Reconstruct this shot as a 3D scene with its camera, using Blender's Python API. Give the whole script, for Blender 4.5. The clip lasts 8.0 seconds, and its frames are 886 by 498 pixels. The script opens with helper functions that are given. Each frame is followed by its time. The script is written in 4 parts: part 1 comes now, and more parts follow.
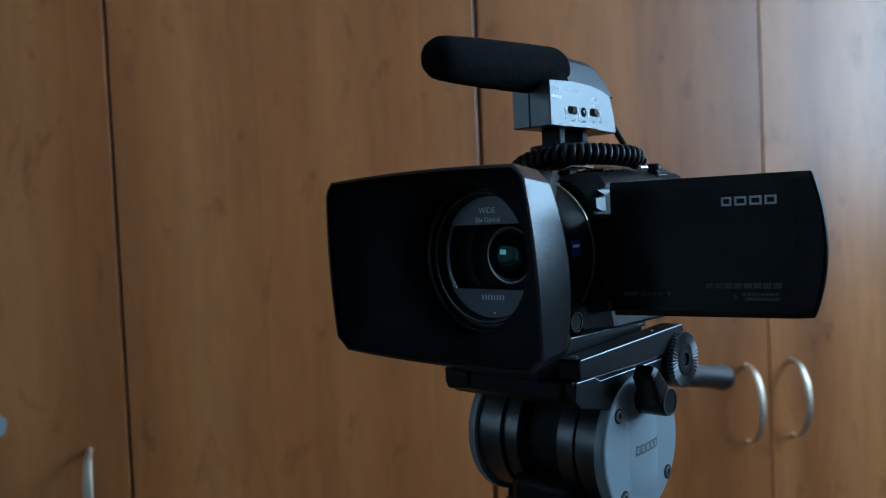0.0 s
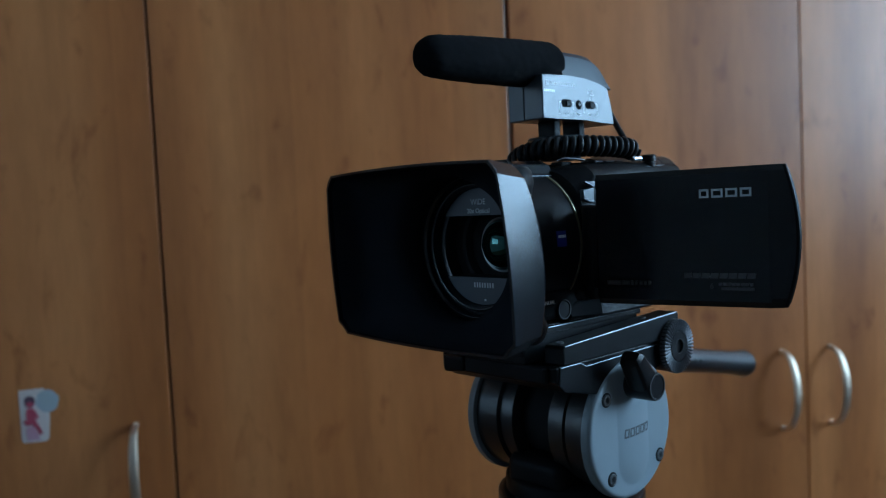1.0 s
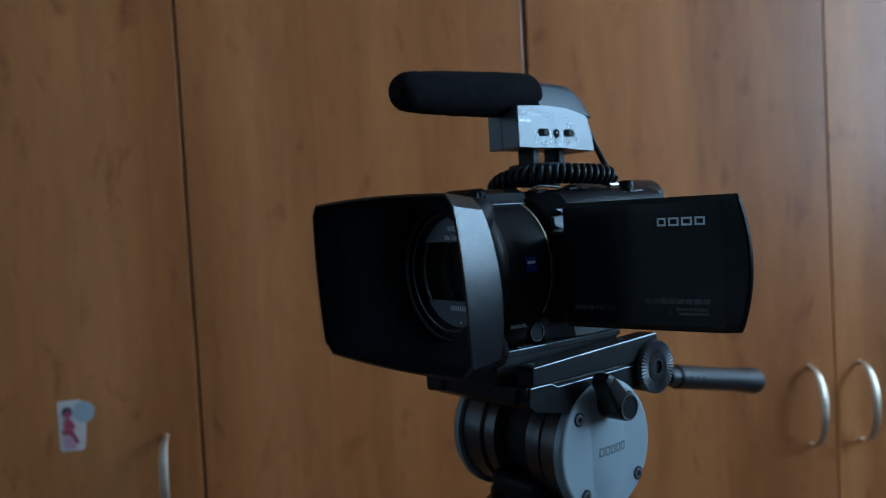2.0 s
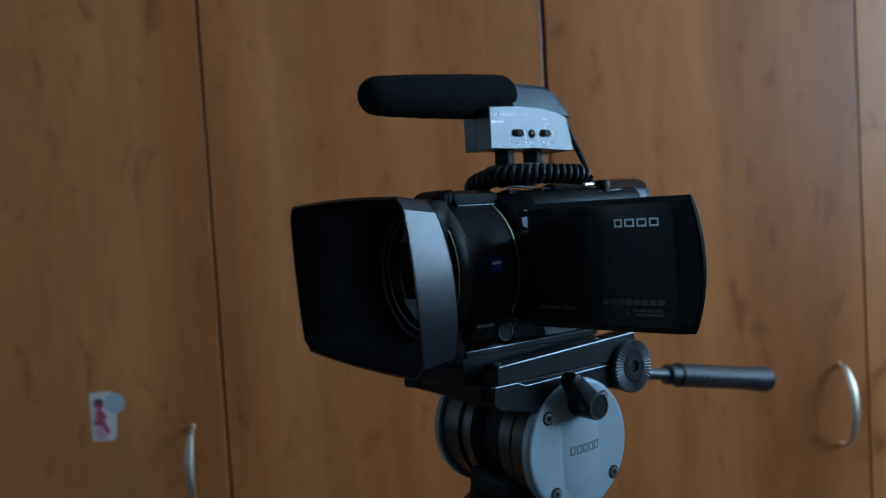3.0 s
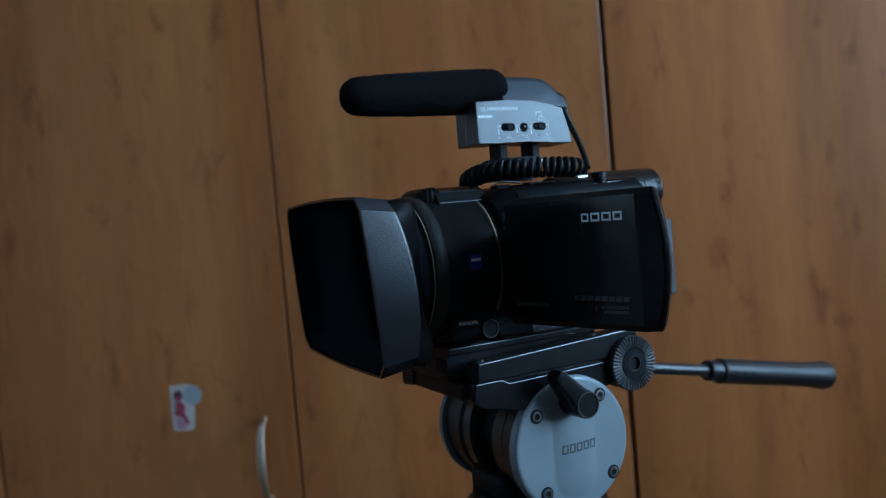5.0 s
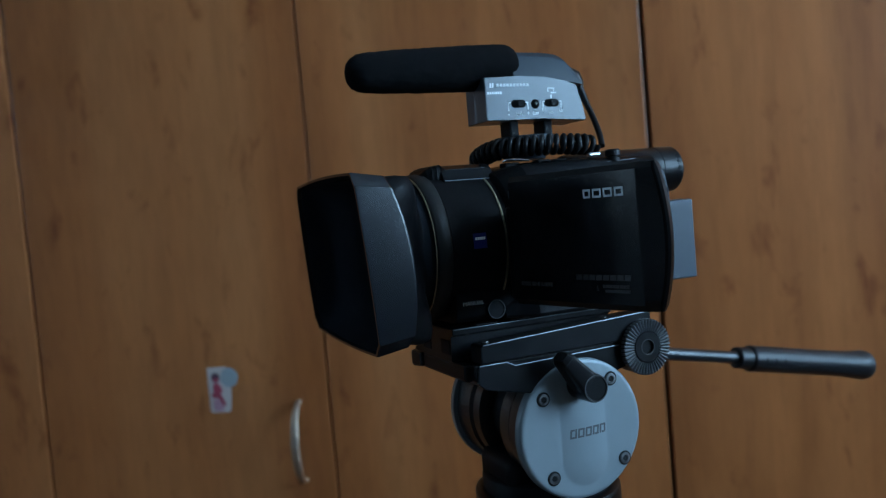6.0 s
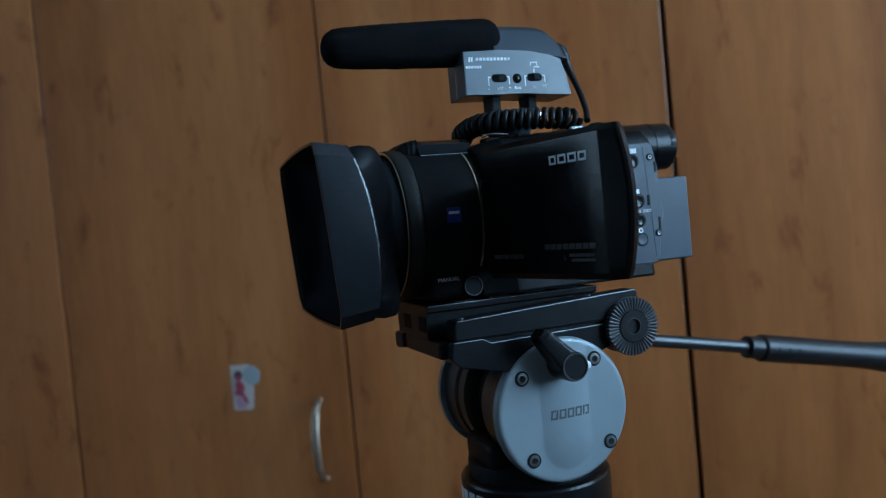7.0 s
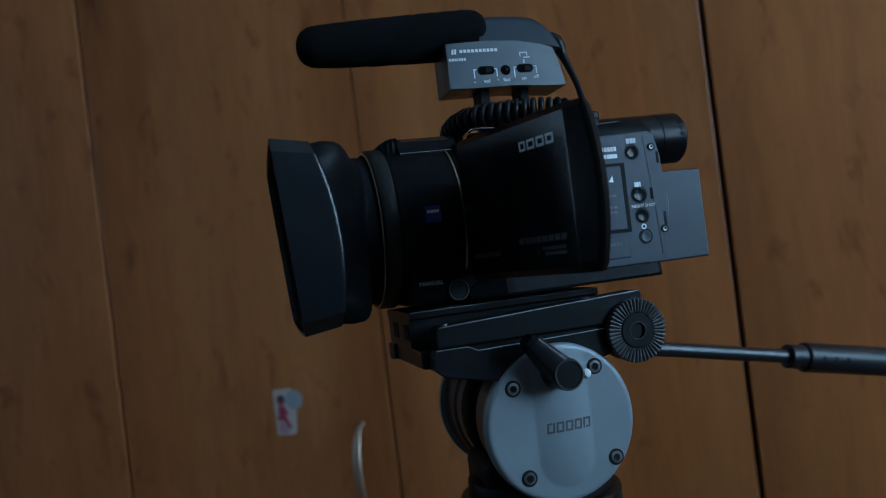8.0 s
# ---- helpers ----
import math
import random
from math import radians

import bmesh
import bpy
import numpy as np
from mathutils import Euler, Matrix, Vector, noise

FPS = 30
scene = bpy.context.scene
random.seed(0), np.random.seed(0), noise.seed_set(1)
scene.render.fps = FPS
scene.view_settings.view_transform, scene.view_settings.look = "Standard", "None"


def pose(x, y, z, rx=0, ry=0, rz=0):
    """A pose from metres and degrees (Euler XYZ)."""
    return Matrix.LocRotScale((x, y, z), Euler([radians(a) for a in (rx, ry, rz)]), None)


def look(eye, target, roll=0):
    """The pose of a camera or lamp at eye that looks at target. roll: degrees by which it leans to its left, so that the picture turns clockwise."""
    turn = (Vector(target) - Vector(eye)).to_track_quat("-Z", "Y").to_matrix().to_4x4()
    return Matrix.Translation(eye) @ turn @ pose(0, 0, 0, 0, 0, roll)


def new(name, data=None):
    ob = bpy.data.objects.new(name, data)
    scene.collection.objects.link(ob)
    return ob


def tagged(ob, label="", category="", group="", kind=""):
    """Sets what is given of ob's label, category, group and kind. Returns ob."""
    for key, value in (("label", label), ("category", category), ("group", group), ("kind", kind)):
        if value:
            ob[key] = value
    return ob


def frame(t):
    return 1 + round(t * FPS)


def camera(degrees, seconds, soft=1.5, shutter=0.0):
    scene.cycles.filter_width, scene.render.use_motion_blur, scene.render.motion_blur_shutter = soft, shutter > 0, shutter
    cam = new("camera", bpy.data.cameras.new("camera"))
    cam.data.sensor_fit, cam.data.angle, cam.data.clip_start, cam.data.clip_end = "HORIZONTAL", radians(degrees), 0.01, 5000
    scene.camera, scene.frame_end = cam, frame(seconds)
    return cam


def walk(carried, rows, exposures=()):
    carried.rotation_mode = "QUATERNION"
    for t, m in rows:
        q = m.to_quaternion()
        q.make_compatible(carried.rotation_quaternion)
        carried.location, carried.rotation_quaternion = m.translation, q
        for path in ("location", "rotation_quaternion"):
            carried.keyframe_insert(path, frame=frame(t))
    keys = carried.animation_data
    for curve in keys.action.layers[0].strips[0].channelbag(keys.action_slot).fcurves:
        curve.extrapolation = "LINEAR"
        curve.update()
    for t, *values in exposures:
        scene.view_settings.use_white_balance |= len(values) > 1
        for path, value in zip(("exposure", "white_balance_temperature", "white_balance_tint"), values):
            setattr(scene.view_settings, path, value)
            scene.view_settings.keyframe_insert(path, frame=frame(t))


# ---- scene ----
cam = camera(57.90, 8.0, 1.1)
PATH = [
    (0, (0.00727, -0.01111, 1.24922), (-0.52217, 0.83650, 1.21374), -2.57),
    (0.5, (0.02450, -0.01024, 1.24977), (-0.53887, 0.81459, 1.20211), -2.65),
    (1, (0.03599, -0.00922, 1.25170), (-0.55106, 0.79849, 1.19710), -2.69),
    (1.5, (0.05545, -0.00752, 1.25808), (-0.55555, 0.78285, 1.21332), -3.32),
    (1.7, (0.06088, -0.00639, 1.25712), (-0.56142, 0.77530, 1.21593), -3.26),
    (2.8, (0.09462, 0.01255, 1.25902), (-0.57857, 0.75076, 1.21585), -3.20),
    (3, (0.09996, 0.01649, 1.25872), (-0.58642, 0.74241, 1.21496), -3.42),
    (3.5, (0.11063, 0.03559, 1.25724), (-0.60078, 0.73660, 1.20747), -4.02),
    (4, (0.11556, 0.04519, 1.25713), (-0.62248, 0.71792, 1.20488), -4.44),
    (4.2, (0.12127, 0.04648, 1.25893), (-0.62573, 0.70966, 1.21241), -4.54),
    (5.3, (0.13922, 0.06208, 1.25542), (-0.65581, 0.66675, 1.20745), -4.91),
    (5.5, (0.14007, 0.06580, 1.25409), (-0.66324, 0.65918, 1.20315), -4.87),
    (6, (0.14400, 0.07541, 1.25077), (-0.67732, 0.64360, 1.19974), -4.84),
    (6.5, (0.14852, 0.08503, 1.24676), (-0.68982, 0.62853, 1.20422), -4.53),
    (7, (0.15457, 0.10196, 1.23381), (-0.69942, 0.62126, 1.20145), -5.27),
    (7.5, (0.15015, 0.11682, 1.22895), (-0.72778, 0.59554, 1.22122), -5.92),
    (8, (0.15367, 0.14101, 1.22005), (-0.74261, 0.58435, 1.23145), -6.95),
]
walk(cam, [(t, look(eye, target, roll)) for t, eye, target, roll in PATH],
     [(0.0, 0.0), (3.5, -0.03), (5.5, -0.03), (7.0, 0.0), (7.5, -0.05), (8.0, -0.72)])

# the filming lens: sharp on the camcorder, the wardrobe behind it a little soft
cam.data.dof.use_dof = True
cam.data.dof.focus_distance = 0.300
cam.data.dof.aperture_fstop = 12.0

# ---- world and light ----
world = bpy.data.worlds.new("sky")
scene.world = world
world.use_nodes = True
wn, wl = world.node_tree.nodes, world.node_tree.links
sky = wn.new("ShaderNodeTexSky")
sky.sky_type = "NISHITA"
sky.sun_disc = False
sky.sun_elevation = radians(35)
sky.sun_rotation = radians(150)
wl.new(sky.outputs[0], wn["Background"].inputs[0])
wn["Background"].inputs[1].default_value = 0.1

# frame of the room: x along the wardrobe front, -y out into the room
ROOM = pose(-0.6170, 0.4390, 0, 0, 0, 48.5)
# frame of the camcorder and tripod head: y along the lens axis to the rear
RIG_ORIGIN = Vector((-0.1, 0.3, 1.2))
RIG = pose(-0.1, 0.3, 1.2, 0, 0, -11.2)

# openings as (wall x, outward sign, y0, y1, z0, z1) in the room's frame
WINDOW_RIGHT = (2.0, 1, -1.60, -0.28, 1.24, 2.40)
WINDOW_LEFT = (-3.0, -1, -1.50, 0.05, 1.32, 2.25)


def window_daylight(win, energy, colour):
    x, out, y0, y1, z0, z1 = win
    lamp = bpy.data.lights.new("window_daylight", "AREA")
    lamp.shape = "RECTANGLE"
    lamp.size, lamp.size_y = z1 - z0 - 0.1, y1 - y0 - 0.1
    lamp.energy, lamp.color = energy, colour
    ob = new("window_daylight", lamp)
    ob.matrix_world = ROOM @ pose(x + 0.10 * out, (y0 + y1) / 2, (z0 + z1) / 2, 0, 90 * out, 0)


window_daylight(WINDOW_RIGHT, 42.0, (0.40, 0.69, 1.0))
window_daylight(WINDOW_LEFT, 5.5, (0.36, 0.66, 1.0))


# ---- materials ----
def material(name, colour, rough=0.5, metal=0.0, spec=0.5, vary=0.15, grain=900.0, bump=0.05, coat=0.0, wear=0.0):
    m = bpy.data.materials.new(name)
    m.use_nodes = True
    n, l = m.node_tree.nodes, m.node_tree.links
    b = n["Principled BSDF"]
    b.inputs["Metallic"].default_value = metal
    b.inputs["Specular IOR Level"].default_value = spec
    b.inputs["Coat Weight"].default_value = coat
    tc = n.new("ShaderNodeTexCoord")
    fine = n.new("ShaderNodeTexNoise")
    fine.inputs["Scale"].default_value = grain
    fine.inputs["Detail"].default_value = 4
    broad = n.new("ShaderNodeTexNoise")
    broad.inputs["Scale"].default_value = grain / 25
    broad.inputs["Detail"].default_value = 5
    for t in (fine, broad):
        l.new(tc.outputs["Object"], t.inputs["Vector"])
    mix = n.new("ShaderNodeMix")
    mix.data_type = "RGBA"
    mix.inputs["A"].default_value = (*[c * (1 - vary) for c in colour], 1)
    mix.inputs["B"].default_value = (*[min(1, c * (1 + vary)) for c in colour], 1)
    l.new(broad.outputs["Fac"], mix.inputs["Factor"])
    l.new(mix.outputs["Result"], b.inputs["Base Color"])
    r = n.new("ShaderNodeMapRange")
    r.inputs["From Min"].default_value, r.inputs["From Max"].default_value = 0.3, 0.7
    r.inputs["To Min"].default_value, r.inputs["To Max"].default_value = max(0.02, rough - 0.02 - wear), rough + 0.02 + wear
    l.new(broad.outputs["Fac"], r.inputs["Value"])
    l.new(r.outputs["Result"], b.inputs["Roughness"])
    if bump:
        bp = n.new("ShaderNodeBump")
        bp.inputs["Strength"].default_value = bump
        bp.inputs["Distance"].default_value = 0.00004
        l.new(fine.outputs["Fac"], bp.inputs["Height"])
        l.new(bp.outputs["Normal"], b.inputs["Normal"])
    return m


def wood_material():
    m = bpy.data.materials.new("alder_laminate")
    m.use_nodes = True
    n, l = m.node_tree.nodes, m.node_tree.links
    b = n["Principled BSDF"]
    tc = n.new("ShaderNodeTexCoord")
    info = n.new("ShaderNodeObjectInfo")
    shift = n.new("ShaderNodeVectorMath")
    shift.operation = "SCALE"
    shift.inputs[0].default_value = (0.0, 3.1, 1.7)
    l.new(info.outputs["Random"], shift.inputs["Scale"])
    add = n.new("ShaderNodeVectorMath")
    add.operation = "ADD"
    l.new(tc.outputs["Object"], add.inputs[0])
    l.new(shift.outputs["Vector"], add.inputs[1])

    def layer(sx, sy, sz, detail, rough=0.5, distort=0.0):
        mp = n.new("ShaderNodeMapping")
        mp.inputs["Scale"].default_value = (sx, sy, sz)
        l.new(add.outputs["Vector"], mp.inputs["Vector"])
        t = n.new("ShaderNodeTexNoise")
        t.inputs["Scale"].default_value = 1.0
        t.inputs["Detail"].default_value = detail
        t.inputs["Roughness"].default_value = rough
        t.inputs["Distortion"].default_value = distort
        l.new(mp.outputs["Vector"], t.inputs["Vector"])
        return t.outputs["Fac"]

    def ramp(fac, stops):
        r = n.new("ShaderNodeValToRGB")
        e = r.color_ramp.elements
        while len(e) < len(stops):
            e.new(0.5)
        for el, (p, c) in zip(e, stops):
            el.position, el.color = p, (*c, 1)
        l.new(fac, r.inputs["Fac"])
        return r.outputs["Color"]

    def blend(kind, fac, a, c):
        x = n.new("ShaderNodeMix")
        x.data_type, x.blend_type = "RGBA", kind
        if isinstance(fac, float):
            x.inputs["Factor"].default_value = fac
        else:
            l.new(fac, x.inputs["Factor"])
        l.new(a, x.inputs["A"])
        l.new(c, x.inputs["B"])
        return x.outputs["Result"]

    sep = n.new("ShaderNodeSeparateXYZ")
    l.new(add.outputs["Vector"], sep.inputs[0])
    wide = n.new("ShaderNodeMath")
    wide.operation = "MULTIPLY_ADD"
    wide.inputs[1].default_value, wide.inputs[2].default_value = 12.6, 0.37
    l.new(sep.outputs["X"], wide.inputs[0])
    board = n.new("ShaderNodeMath")
    board.operation = "FLOOR"
    l.new(wide.outputs[0], board.inputs[0])
    pick = n.new("ShaderNodeTexWhiteNoise")
    pick.noise_dimensions = "1D"
    l.new(board.outputs[0], pick.inputs["W"])
    staves = layer(11.0, 1.0, 0.25, 1.5)
    flame = layer(16.0, 1.0, 2.0, 5, 0.6, 0.6)
    fibre = layer(260.0, 30.0, 9.0, 4, 0.6)
    smudge = layer(36.0, 1.0, 17.0, 3.0, 0.55, 0.35)
    mottle = layer(80.0, 1.0, 20.0, 4, 0.6)
    cloud = layer(2.2, 1.0, 1.6, 3)
    base = ramp(staves, [(0.33, (0.432, 0.132, 0.037)), (0.5, (0.535, 0.174, 0.052)), (0.66, (0.625, 0.221, 0.072))])
    col = blend("MULTIPLY", 0.5, base, ramp(pick.outputs["Value"], [(0.0, (0.80, 0.78, 0.76)), (1.0, (1.1, 1.1, 1.1))]))
    col = blend("MULTIPLY", 0.7, col, ramp(flame, [(0.30, (0.70, 0.66, 0.62)), (0.52, (1.0, 1.0, 1.0)), (0.75, (1.12, 1.1, 1.06))]))
    col = blend("MULTIPLY", 0.2, col, ramp(fibre, [(0.3, (0.74, 0.70, 0.66)), (0.6, (1.05, 1.05, 1.05))]))
    col = blend("MULTIPLY", 0.45, col, ramp(mottle, [(0.35, (0.82, 0.78, 0.74)), (0.6, (1.05, 1.05, 1.05))]))
    col = blend("MULTIPLY", 0.8, col, ramp(smudge, [(0.60, (1.0, 1.0, 1.0)), (0.76, (0.50, 0.35, 0.25))]))
    col = blend("MULTIPLY", 0.5, col, ramp(cloud, [(0.3, (0.8, 0.78, 0.76)), (0.7, (1.08, 1.08, 1.08))]))
    l.new(col, b.inputs["Base Color"])
    b.inputs["Roughness"].default_value = 0.35
    b.inputs["Specular IOR Level"].default_value = 0.55
    bp = n.new("ShaderNodeBump")
    bp.inputs["Strength"].default_value = 0.12
    bp.inputs["Distance"].default_value = 0.0006
    l.new(fibre, bp.inputs["Height"])
    l.new(bp.outputs["Normal"], b.inputs["Normal"])
    return m


def glass_material(name, tint, rough=0.0):
    m = bpy.data.materials.new(name)
    m.use_nodes = True
    b = m.node_tree.nodes["Principled BSDF"]
    b.inputs["Base Color"].default_value = (*tint, 1)
    b.inputs["Transmission Weight"].default_value = 1.0
    b.inputs["Roughness"].default_value = rough
    b.inputs["IOR"].default_value = 1.5
    return m


WOOD = wood_material()
CARCASS = material("carcass_board", (0.16, 0.08, 0.04), 0.6, vary=0.2, grain=200)
WALL_PAINT = material("wall_paint", (0.42, 0.43, 0.44), 0.85, vary=0.05, grain=120, bump=0.15)
CEILING_PAINT = material("ceiling_paint", (0.58, 0.58, 0.57), 0.9, vary=0.03, grain=120, bump=0.1)
FLOOR_BOARD = material("floor_board", (0.16, 0.09, 0.05), 0.5, vary=0.25, grain=60)
WHITE_LACQUER = material("white_lacquer", (0.78, 0.78, 0.77), 0.35, vary=0.03, grain=300)
STEEL = material("brushed_steel", (0.74, 0.58, 0.44), 0.48, metal=1.0, vary=0.08, grain=700, bump=0.1)
BLACK = material("satin_black_plastic", (0.006, 0.0065, 0.0075), 0.30, spec=0.30, vary=0.25, grain=2200, bump=0.12)
HOOD_BLACK = material("matt_black_hood", (0.006, 0.0085, 0.012), 0.24, vary=0.1, grain=2600, bump=0.006, spec=0.66, wear=-0.02)
FLAT_BLACK = material("flat_black_plastic", (0.006, 0.0065, 0.0075), 0.46, spec=0.10, vary=0.2, grain=2200, bump=0.1)
DEEP = material("deep_matt_black", (0.007, 0.0075, 0.0085), 0.7, vary=0.2, grain=2000, spec=0.25)
LID_EDGE = material("black_lid_edge", (0.003, 0.003, 0.0034), 0.3, spec=0.12, vary=0.15, grain=2000, bump=0.02)
GLOSS = material("gloss_black_plastic", (0.0055, 0.0058, 0.0066), 0.17, spec=0.42, vary=0.2, grain=1500, bump=0.015, wear=0.03)
LINING = material("hood_lining_black", (0.013, 0.0155, 0.0195), 0.9, spec=0.05, vary=0.2, grain=2000, bump=0.1)
KNURL = material("knurled_rubber", (0.016, 0.0155, 0.015), 0.48, spec=0.3, vary=0.2, grain=2500, bump=0.1)
# rubber made paler so that the ribs' sheen sits in the colour
KNOB_RIB = material("sheen_rib_rubber", (0.085, 0.088, 0.095), 0.34, spec=0.75, vary=0.2, grain=2500, bump=0.1)
RUBBER = material("black_rubber", (0.008, 0.0085, 0.0095), 0.42, spec=0.28, vary=0.2, grain=2500, bump=0.2)
GRIP = material("soft_grip_rubber", (0.008, 0.0095, 0.012), 0.40, spec=0.45, vary=0.15, grain=2400, bump=0.15)
ROD = material("satin_black_rod", (0.013, 0.015, 0.019), 0.34, spec=0.75, vary=0.15, grain=2400, bump=0.02)
DRUM = material("satin_black_drum", (0.010, 0.0098, 0.010), 0.33, spec=0.8, vary=0.15, grain=2400, bump=0.015)
FOAM = material("black_foam", (0.006, 0.006, 0.0065), 1.0, vary=0.45, grain=2400, bump=1.0, spec=0.1)
# case grey darkened: the up-tilted cover's dimmer light is in the colour
MIC_TOP = material("shaded_microphone_grey", (0.028, 0.040, 0.051), 0.40, spec=0.3, vary=0.1, grain=3000, bump=0.1)
MIC_GREY = material("grey_microphone_paint", (0.045, 0.062, 0.079), 0.34, spec=0.75, vary=0.1, grain=3000, bump=0.1)
PANEL_GREY = material("charcoal_panel", (0.040, 0.053, 0.068), 0.42, spec=0.35, vary=0.12, grain=2600, bump=0.1)
BATTERY_GREY = material("battery_plastic", (0.039, 0.052, 0.067), 0.42, spec=0.35, vary=0.1, grain=2200, bump=0.08)
HEAD_BLACK = material("black_cast_metal", (0.007, 0.0078, 0.009), 0.34, spec=0.17, vary=0.2, grain=2400, bump=0.06)
DISC_GREY = material("silver_grey_paint", (0.212, 0.25, 0.27), 0.45, metal=0.2, vary=0.05, grain=4000, bump=0.1)
PAD = material("dead_black_rubber", (0.003, 0.003, 0.0033), 0.8, spec=0.05, vary=0.2, grain=2000, bump=0.1)
# pale metal for thin strips that put edge highlights into the colour
EDGE = material("bright_edge_glint", (0.25, 0.27, 0.30), 0.38, metal=0.8, vary=0.3, grain=900)
SCREW = material("screw_steel", (0.30, 0.30, 0.30), 0.32, metal=1.0, vary=0.1)
GOLD = material("brass_trim_ring", (0.55, 0.45, 0.30), 0.35, metal=0.9, vary=0.1)
CHROME = material("chrome", (0.70, 0.72, 0.75), 0.18, metal=1.0, vary=0.05, bump=0.0)
MARK_SILVER = material("silver_marking", (0.60, 0.61, 0.62), 0.45, metal=0.2, vary=0.05)
MARK_WHITE = material("white_marking", (0.72, 0.73, 0.74), 0.6, vary=0.05)
LID_SILVER = material("polished_silver_marking", (0.46, 0.47, 0.48), 0.48, metal=1.0, vary=0.05)
LID_DIM = material("grey_lid_print", (0.065, 0.066, 0.068), 0.42, metal=0.3, vary=0.1)
MARK_DIM = material("dim_grey_marking", (0.05, 0.05, 0.05), 0.5, vary=0.1)
MARK_DARK = material("dark_marking", (0.07, 0.075, 0.08), 0.5, vary=0.1)
BADGE_BLUE = material("blue_badge", (0.012, 0.018, 0.15), 0.3, vary=0.1)
SHUTTER_GREY = material("grey_shutter_plate", (0.085, 0.092, 0.105), 0.45, vary=0.1)
LENS_GLASS = material("coated_lens_glass", (0.004, 0.010, 0.009), 0.03, vary=0.1, bump=0.0, coat=1.0)
LENS_GLASS.node_tree.nodes["Principled BSDF"].inputs["IOR"].default_value = 2.1
LENS_GLASS.node_tree.nodes["Principled BSDF"].inputs["Specular Tint"].default_value = (0.35, 0.95, 0.85, 1)
LENS_GLASS.node_tree.nodes["Principled BSDF"].inputs["Coat Tint"].default_value = (0.4, 0.95, 0.9, 1)
PANE_GLASS = glass_material("window_glass", (1, 1, 1))
STICKER_WHITE = material("sticker_paper", (0.62, 0.52, 0.47), 0.55, vary=0.12, grain=300)
STICKER_RED = material("sticker_red_print", (0.42, 0.06, 0.09), 0.5, vary=0.35, grain=900)
STICKER_DARK = material("sticker_dark_print", (0.10, 0.05, 0.07), 0.5, vary=0.3, grain=900)
STICKER_PINK = material("sticker_pink_print", (0.55, 0.30, 0.36), 0.5, vary=0.2, grain=900)
STICKER_BLUE = material("sticker_blue_grey_foil", (0.36, 0.40, 0.42), 0.35, vary=0.15, grain=500)

MM = 0.001


# ---- mesh helpers (lengths in mm) ----
def rounded(bm, x0, x1, y0, y1, z0, z1, bevel=0.0, steps=2):
    got = bmesh.ops.create_cube(bm, size=1.0)["verts"]
    for v in got:
        v.co = Vector((x0 + (v.co.x + 0.5) * (x1 - x0), y0 + (v.co.y + 0.5) * (y1 - y0), z0 + (v.co.z + 0.5) * (z1 - z0)))
    if bevel:
        edges = list({e for v in got for e in v.link_edges})
        bmesh.ops.bevel(bm, geom=edges, offset=bevel, segments=steps, affect="EDGES", profile=0.5)
    return bm


def rings(bm, loops, close=True, cap0=True, cap1=True):
    """A skin over a row of loops of equally many points."""
    rows = [[bm.verts.new(p) for p in loop] for loop in loops]
    for a, b in zip(rows, rows[1:]):
        k = len(a)
        for i in range(k if close else k - 1):
            j = (i + 1) % k
            bm.faces.new((a[i], a[j], b[j], b[i]))
    if cap0:
        bm.faces.new(rows[0][::-1])
    if cap1:
        bm.faces.new(rows[-1])
    return bm


def lathe(bm, centre, axis, profile, seg=64, cap0=True, cap1=True, wobble=None):
    """Turns (along, radius) pairs about an axis through centre."""
    axis = Vector(axis).normalized()
    side = axis.orthogonal().normalized()
    other = axis.cross(side)
    loops = []
    for along, r in profile:
        loop = []
        for i in range(seg):
            a = 2 * math.pi * i / seg
            rr = r + (wobble(i, along) if wobble else 0.0)
            loop.append(Vector(centre) + axis * along + (side * math.cos(a) + other * math.sin(a)) * rr)
        loops.append(loop)
    return rings(bm, loops, True, cap0, cap1)


def tube(bm, points, radius, seg=10):
    """A round tube along points; radius may be a list."""
    pts = [Vector(p) for p in points]
    loops, up = [], None
    for i, p in enumerate(pts):
        d = (pts[min(i + 1, len(pts) - 1)] - pts[max(i - 1, 0)]).normalized()
        up = d.orthogonal() if up is None else up - d * up.dot(d)
        up.normalize()
        w = d.cross(up)
        r = radius[i] if isinstance(radius, (list, tuple)) else radius
        loops.append([p + (up * math.cos(2 * math.pi * k / seg) + w * math.sin(2 * math.pi * k / seg)) * r for k in range(seg)])
    return rings(bm, loops)


def extrude_outline(bm, outline, axis, a0, a1, bevel=0.0):
    """A prism of a 2D outline; axis 'x', 'y' or 'z' is the direction of its depth."""
    def at(u, v, w):
        return {"x": (w, u, v), "y": (u, w, v), "z": (u, v, w)}[axis]
    start = len(bm.verts)
    rings(bm, [[at(u, v, a0) for u, v in outline], [at(u, v, a1) for u, v in outline]])
    if bevel:
        bm.verts.ensure_lookup_table()
        vs = list(bm.verts)[start:]
        edges = list({e for v in vs for e in v.link_edges})
        bmesh.ops.bevel(bm, geom=edges, offset=bevel, segments=2, affect="EDGES", profile=0.5)
    return bm


